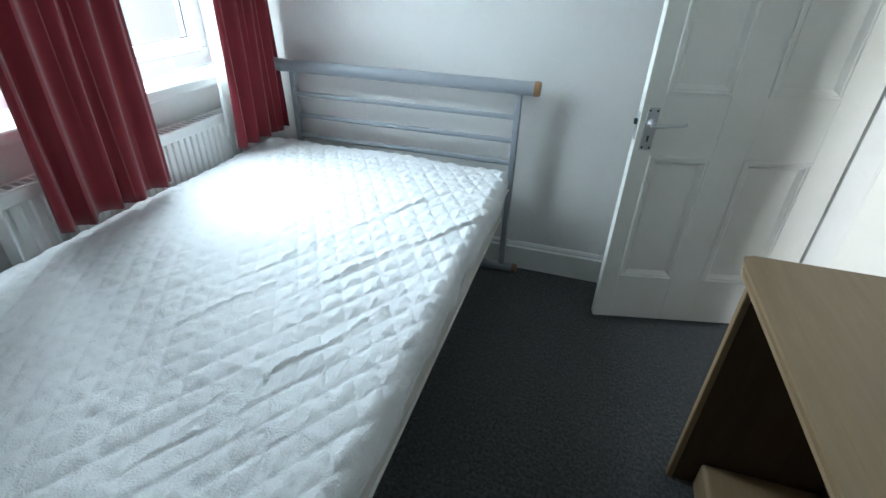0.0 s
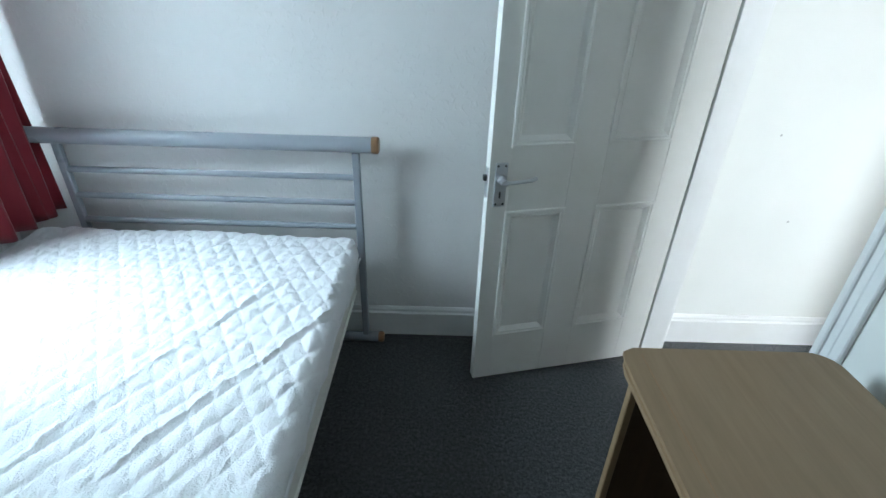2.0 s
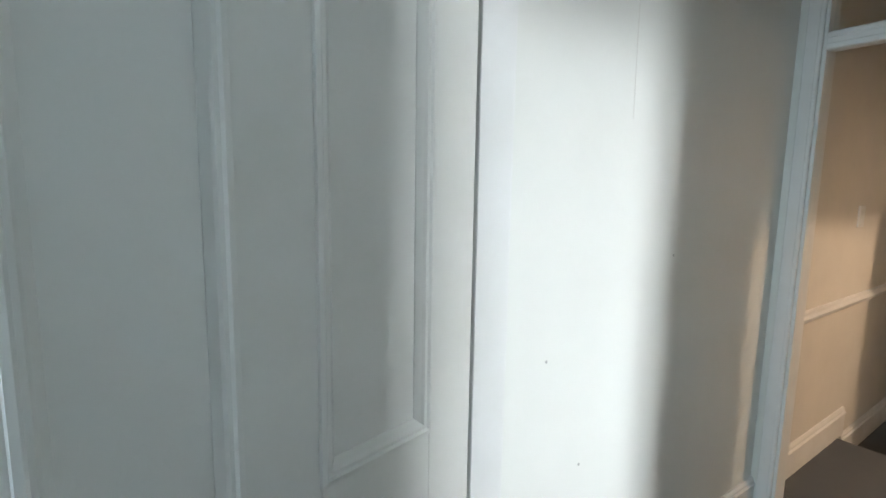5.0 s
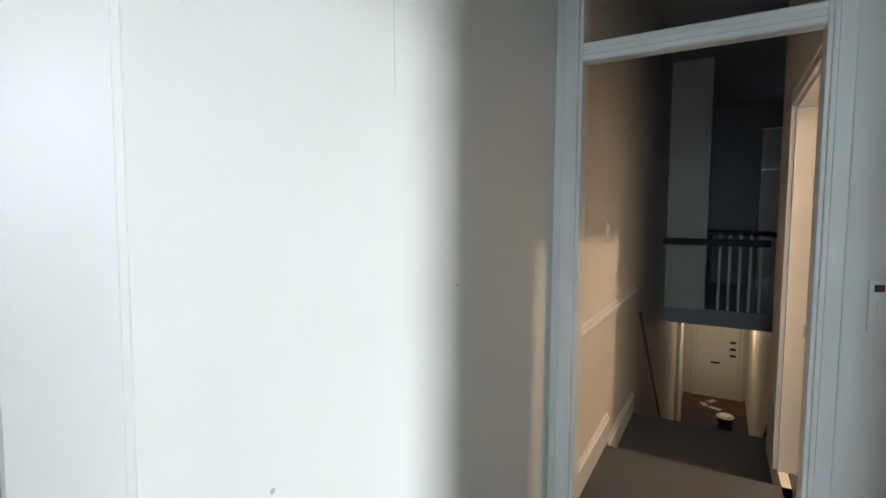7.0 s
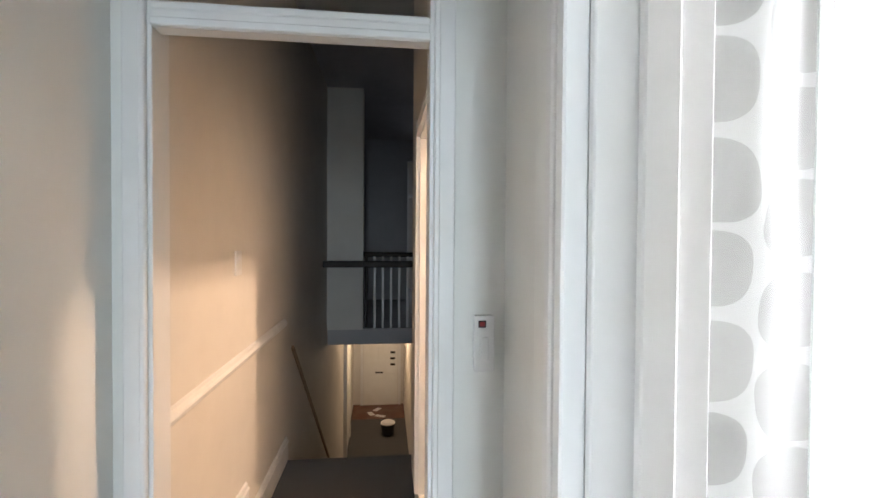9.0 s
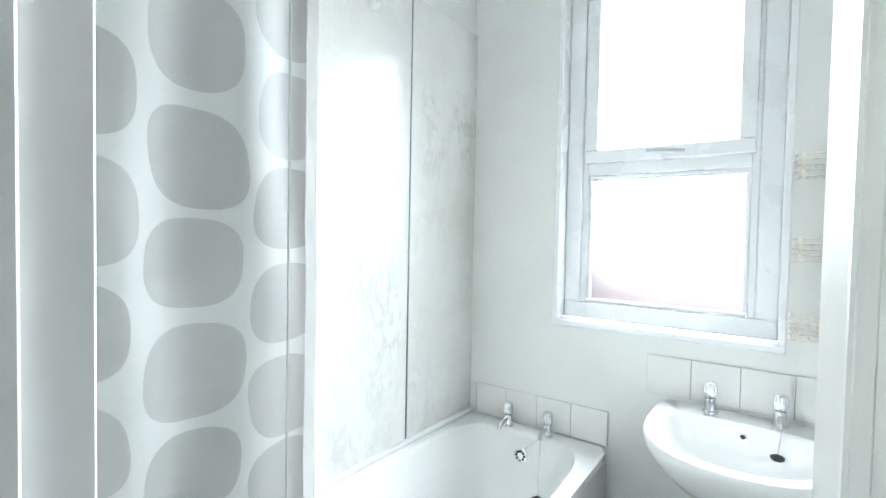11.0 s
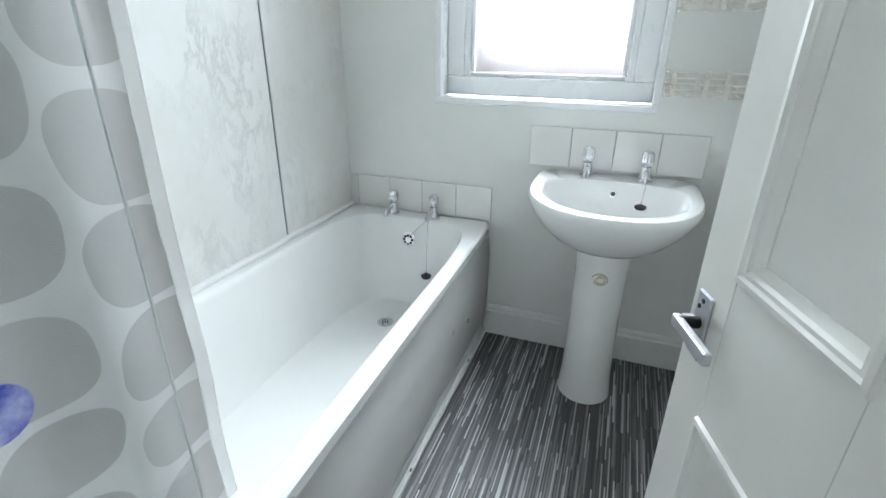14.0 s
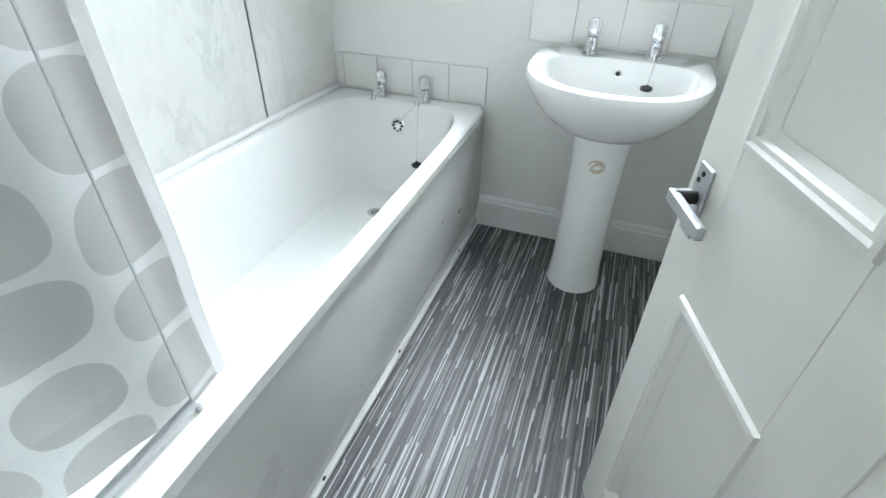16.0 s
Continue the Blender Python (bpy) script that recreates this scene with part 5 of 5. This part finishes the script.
def wire_rack(z, label):
    """A corner wire basket, rusty white, that wraps from the window wall on to the side wall."""
    r = thing("wire_rack", label, "wire rack", (0.0, 0.0, z), group="wire racks by the window")
    y, x0, x1, depth = -3.045, 0.315, 0.075, 0.085
    for h in (0.0, 0.018, 0.036, 0.054, 0.072):
        part("front_wire", tube([(x0, y, h), (x0, y + depth, h), (x1 + 0.05, y + depth, h), (x1, y + depth + 0.05, h), (x1, y + 0.26, h)], 0.0034, 5), RUST, r)
    part("back_wire", tube([(x0, y, 0.07), (x1, y, 0.07), (x1 - 0.008, y + 0.26, 0.07)], 0.002, 5), RUST, r)
    for i in range(11):
        x = x0 - 0.012 - i * 0.021
        part("base_wire", tube([(x, y, 0.05), (x, y + 0.004, 0.0), (x, y + depth, 0.0)], 0.0025, 5), RUST, r)
    for x in (x0 - 0.02, x0 - 0.12, x1 + 0.06):
        part("clip", box(x - 0.006, x + 0.006, y + depth - 0.005, y + depth + 0.004, -0.004, 0.078, 0.001), RUST, r)
    return r


for z in (1.640, 1.370, 1.115):
    wire_rack(z, "rusty white wire rack in the bathroom corner")

# bath screen, curtain and rail
screen = thing("shower_screen", "clear glass bath screen fixed at the door end", "shower screen")
g = part("glass", box(0.9195, 0.9225, -1.485, -1.19, 0.59, 2.0), SCREEN, screen)
g.visible_shadow = False
part("free_edge", box(0.9192, 0.9228, -1.487, -1.485, 0.59, 2.0), GLASS_EDGE, screen, "dark polished glass edge")
part("wall_channel", box(0.910, 0.932, -1.20, -1.186, 0.58, 2.0, 0.002), SATIN, screen)
part("bottom_seal", box(0.915, 0.927, -1.489, -1.20, 0.575, 0.59, 0.002), SATIN, screen)
part("stop", lathe([(0.006, 0), (0.006, 0.006), (0.004, 0.009)], 10, (0.921, -1.492, 0.562)), SATIN, screen)
label_ = thing("glass_label", "blue paper label stuck on the shower glass", "label", (0.9175, -1.318, 0.955))
bm = lathe([(0.030, -0.0005), (0.030, 0.0005)], 20, (0, 0, 0), Matrix.Rotation(math.pi / 2, 4, "Y"))
part("sticker", bm, BLUE, label_)

rail = thing("shower_rail", "L-shaped white shower curtain rail", "curtain rail")
part("tube", tube([(1.588, -2.325, 2.28), (1.08, -2.355, 2.28), (1.03, -2.345, 2.28), (1.005, -2.31, 2.28), (1.0, -2.26, 2.28), (1.0, -1.187, 2.28)], 0.010, 14), PLASTIC, rail, smooth=True)
part("flange", lathe([(0.028, 0), (0.028, 0.012), (0.016, 0.02)], 18, (1.588, -2.325, 2.28), Matrix.Rotation(-math.pi / 2, 4, "Y")), PLASTIC, rail, smooth=True)
part("flange", lathe([(0.028, 0), (0.028, 0.012), (0.016, 0.02)], 18, (1.0, -1.187, 2.28), Matrix.Rotation(math.pi / 2, 4, "X")), PLASTIC, rail, smooth=True)


def shower_curtain():
    """The cloth hangs in shallow folds from the rail and falls into the bath; its free side ends in a thin plain hem."""
    c = thing("shower_curtain", "white shower curtain printed with grey pebbles", "shower curtain")
    nu, nv = 84, 60
    y0, y1, z0, z1 = -1.20, -1.585, 0.36, 2.245

    def at(u, v):
        wave = 0.011 * math.sin(2 * math.pi * (u * 2.2 + 0.15 * math.sin(2.2 * v))) * (0.6 + 0.4 * v)
        wave += 0.006 * noise.noise(Vector((u * 5, v * 6, 2))) + 0.003 * math.sin(v * 34 + u * 5) * (1 - v) ** 2
        y = y0 + (y1 - y0) * u - 0.085 * (1 - v) * u * u + 0.004 * u ** 4 * noise.noise(Vector((v * 7, 0.5, 6)))
        return Vector((1.005 + 0.10 * (1 - v) + wave, y, z0 + (z1 - z0) * v + 0.16 * (1 - v) ** 3 * (1 - u) ** 2))

    def sheet(us):
        bm = bmesh.new()
        uvs = bm.loops.layers.uv.new("flat")
        grid = [[bm.verts.new(at(u, j / nv)) for u in us] for j in range(nv + 1)]
        for j in range(nv):
            for i in range(len(us) - 1):
                f = bm.faces.new((grid[j][i], grid[j][i + 1], grid[j + 1][i + 1], grid[j + 1][i]))
                for loop, (p, q) in zip(f.loops, ((i, j), (i + 1, j), (i + 1, j + 1), (i, j + 1))):
                    loop[uvs].uv = (us[p] * 0.46 + 0.018, q / nv * 1.86)
        return bm

    part("cloth", sheet([i / nu for i in range(nu + 1)]), PEBBLES, c, smooth=True)
    part("hem_band", sheet([1 + i * 0.015 for i in range(4)]), HEM, c, "plain thin white hem", smooth=True)
    part("hem_edge", tube([tuple(at(1.045, i / 30)) for i in range(31)], 0.0012, 5), HEM, c)
    for i in range(7):
        part("ring", tube([(1.0 + 0.02 * math.cos(k), -1.215 - i * 0.062, 2.262 + 0.03 * math.sin(k)) for k in [q * math.pi / 8 for q in range(16)]], 0.002, 5, True), PLASTIC, c)
    return c


shower_curtain()
bath_door = panelled_door("door_bathroom", 0.765, 1.97, [(0.09, 0.33), (0.43, 0.665)], [(0.18, 0.72), (0.965, 1.86)], (0.066, -1.188, 0.012), -73.3, "white panelled bathroom door standing open", side=-1)


def square_lever(door, x, z, y, f):
    plate = part("handle_plate", box(x - 0.02, x + 0.02, y, y + f * 0.006, z - 0.055, z + 0.055, 0.002), SATIN, door, "satin handle plate with two screws")
    part("neck", lathe([(0.010, 0), (0.010, 0.030)], 14, (x, y + f * 0.006, z + 0.005), Matrix.Rotation(-f * math.pi / 2, 4, "X")), DARK, plate, "black handle neck", smooth=True)
    part("lever", box(x - 0.100, x + 0.012, y + f * 0.030, y + f * 0.043, z - 0.006, z + 0.014, 0.003, 2), SATIN, plate, "square satin lever")
    part("lever_return", box(x - 0.001, x + 0.012, y + f * 0.010, y + f * 0.030, z - 0.006, z + 0.014, 0.002), SATIN, plate)
    for dz in (-0.042, 0.042, 0.03):
        part("screw", lathe([(0.004, 0), (0.004, 0.0016)], 8, (x + (0.008 if dz == 0.03 else 0), y + f * 0.006, z + dz), Matrix.Rotation(-f * math.pi / 2, 4, "X")), DARK, plate)


square_lever(bath_door, 0.722, 0.855, 0.0, 1)
ORIGIN = Vector((0, 0, 0))
setting("garden_wall_outside", box(-1.5, 3.5, -5.6, -5.4, -3.0, 1.30), BRICKS, "red brick wall outside the bathroom window", "backdrop")
setting("ground", box(-60, 60, -60, 60, -3.2, -3.0), CARPET, "dark ground outside", "ground")
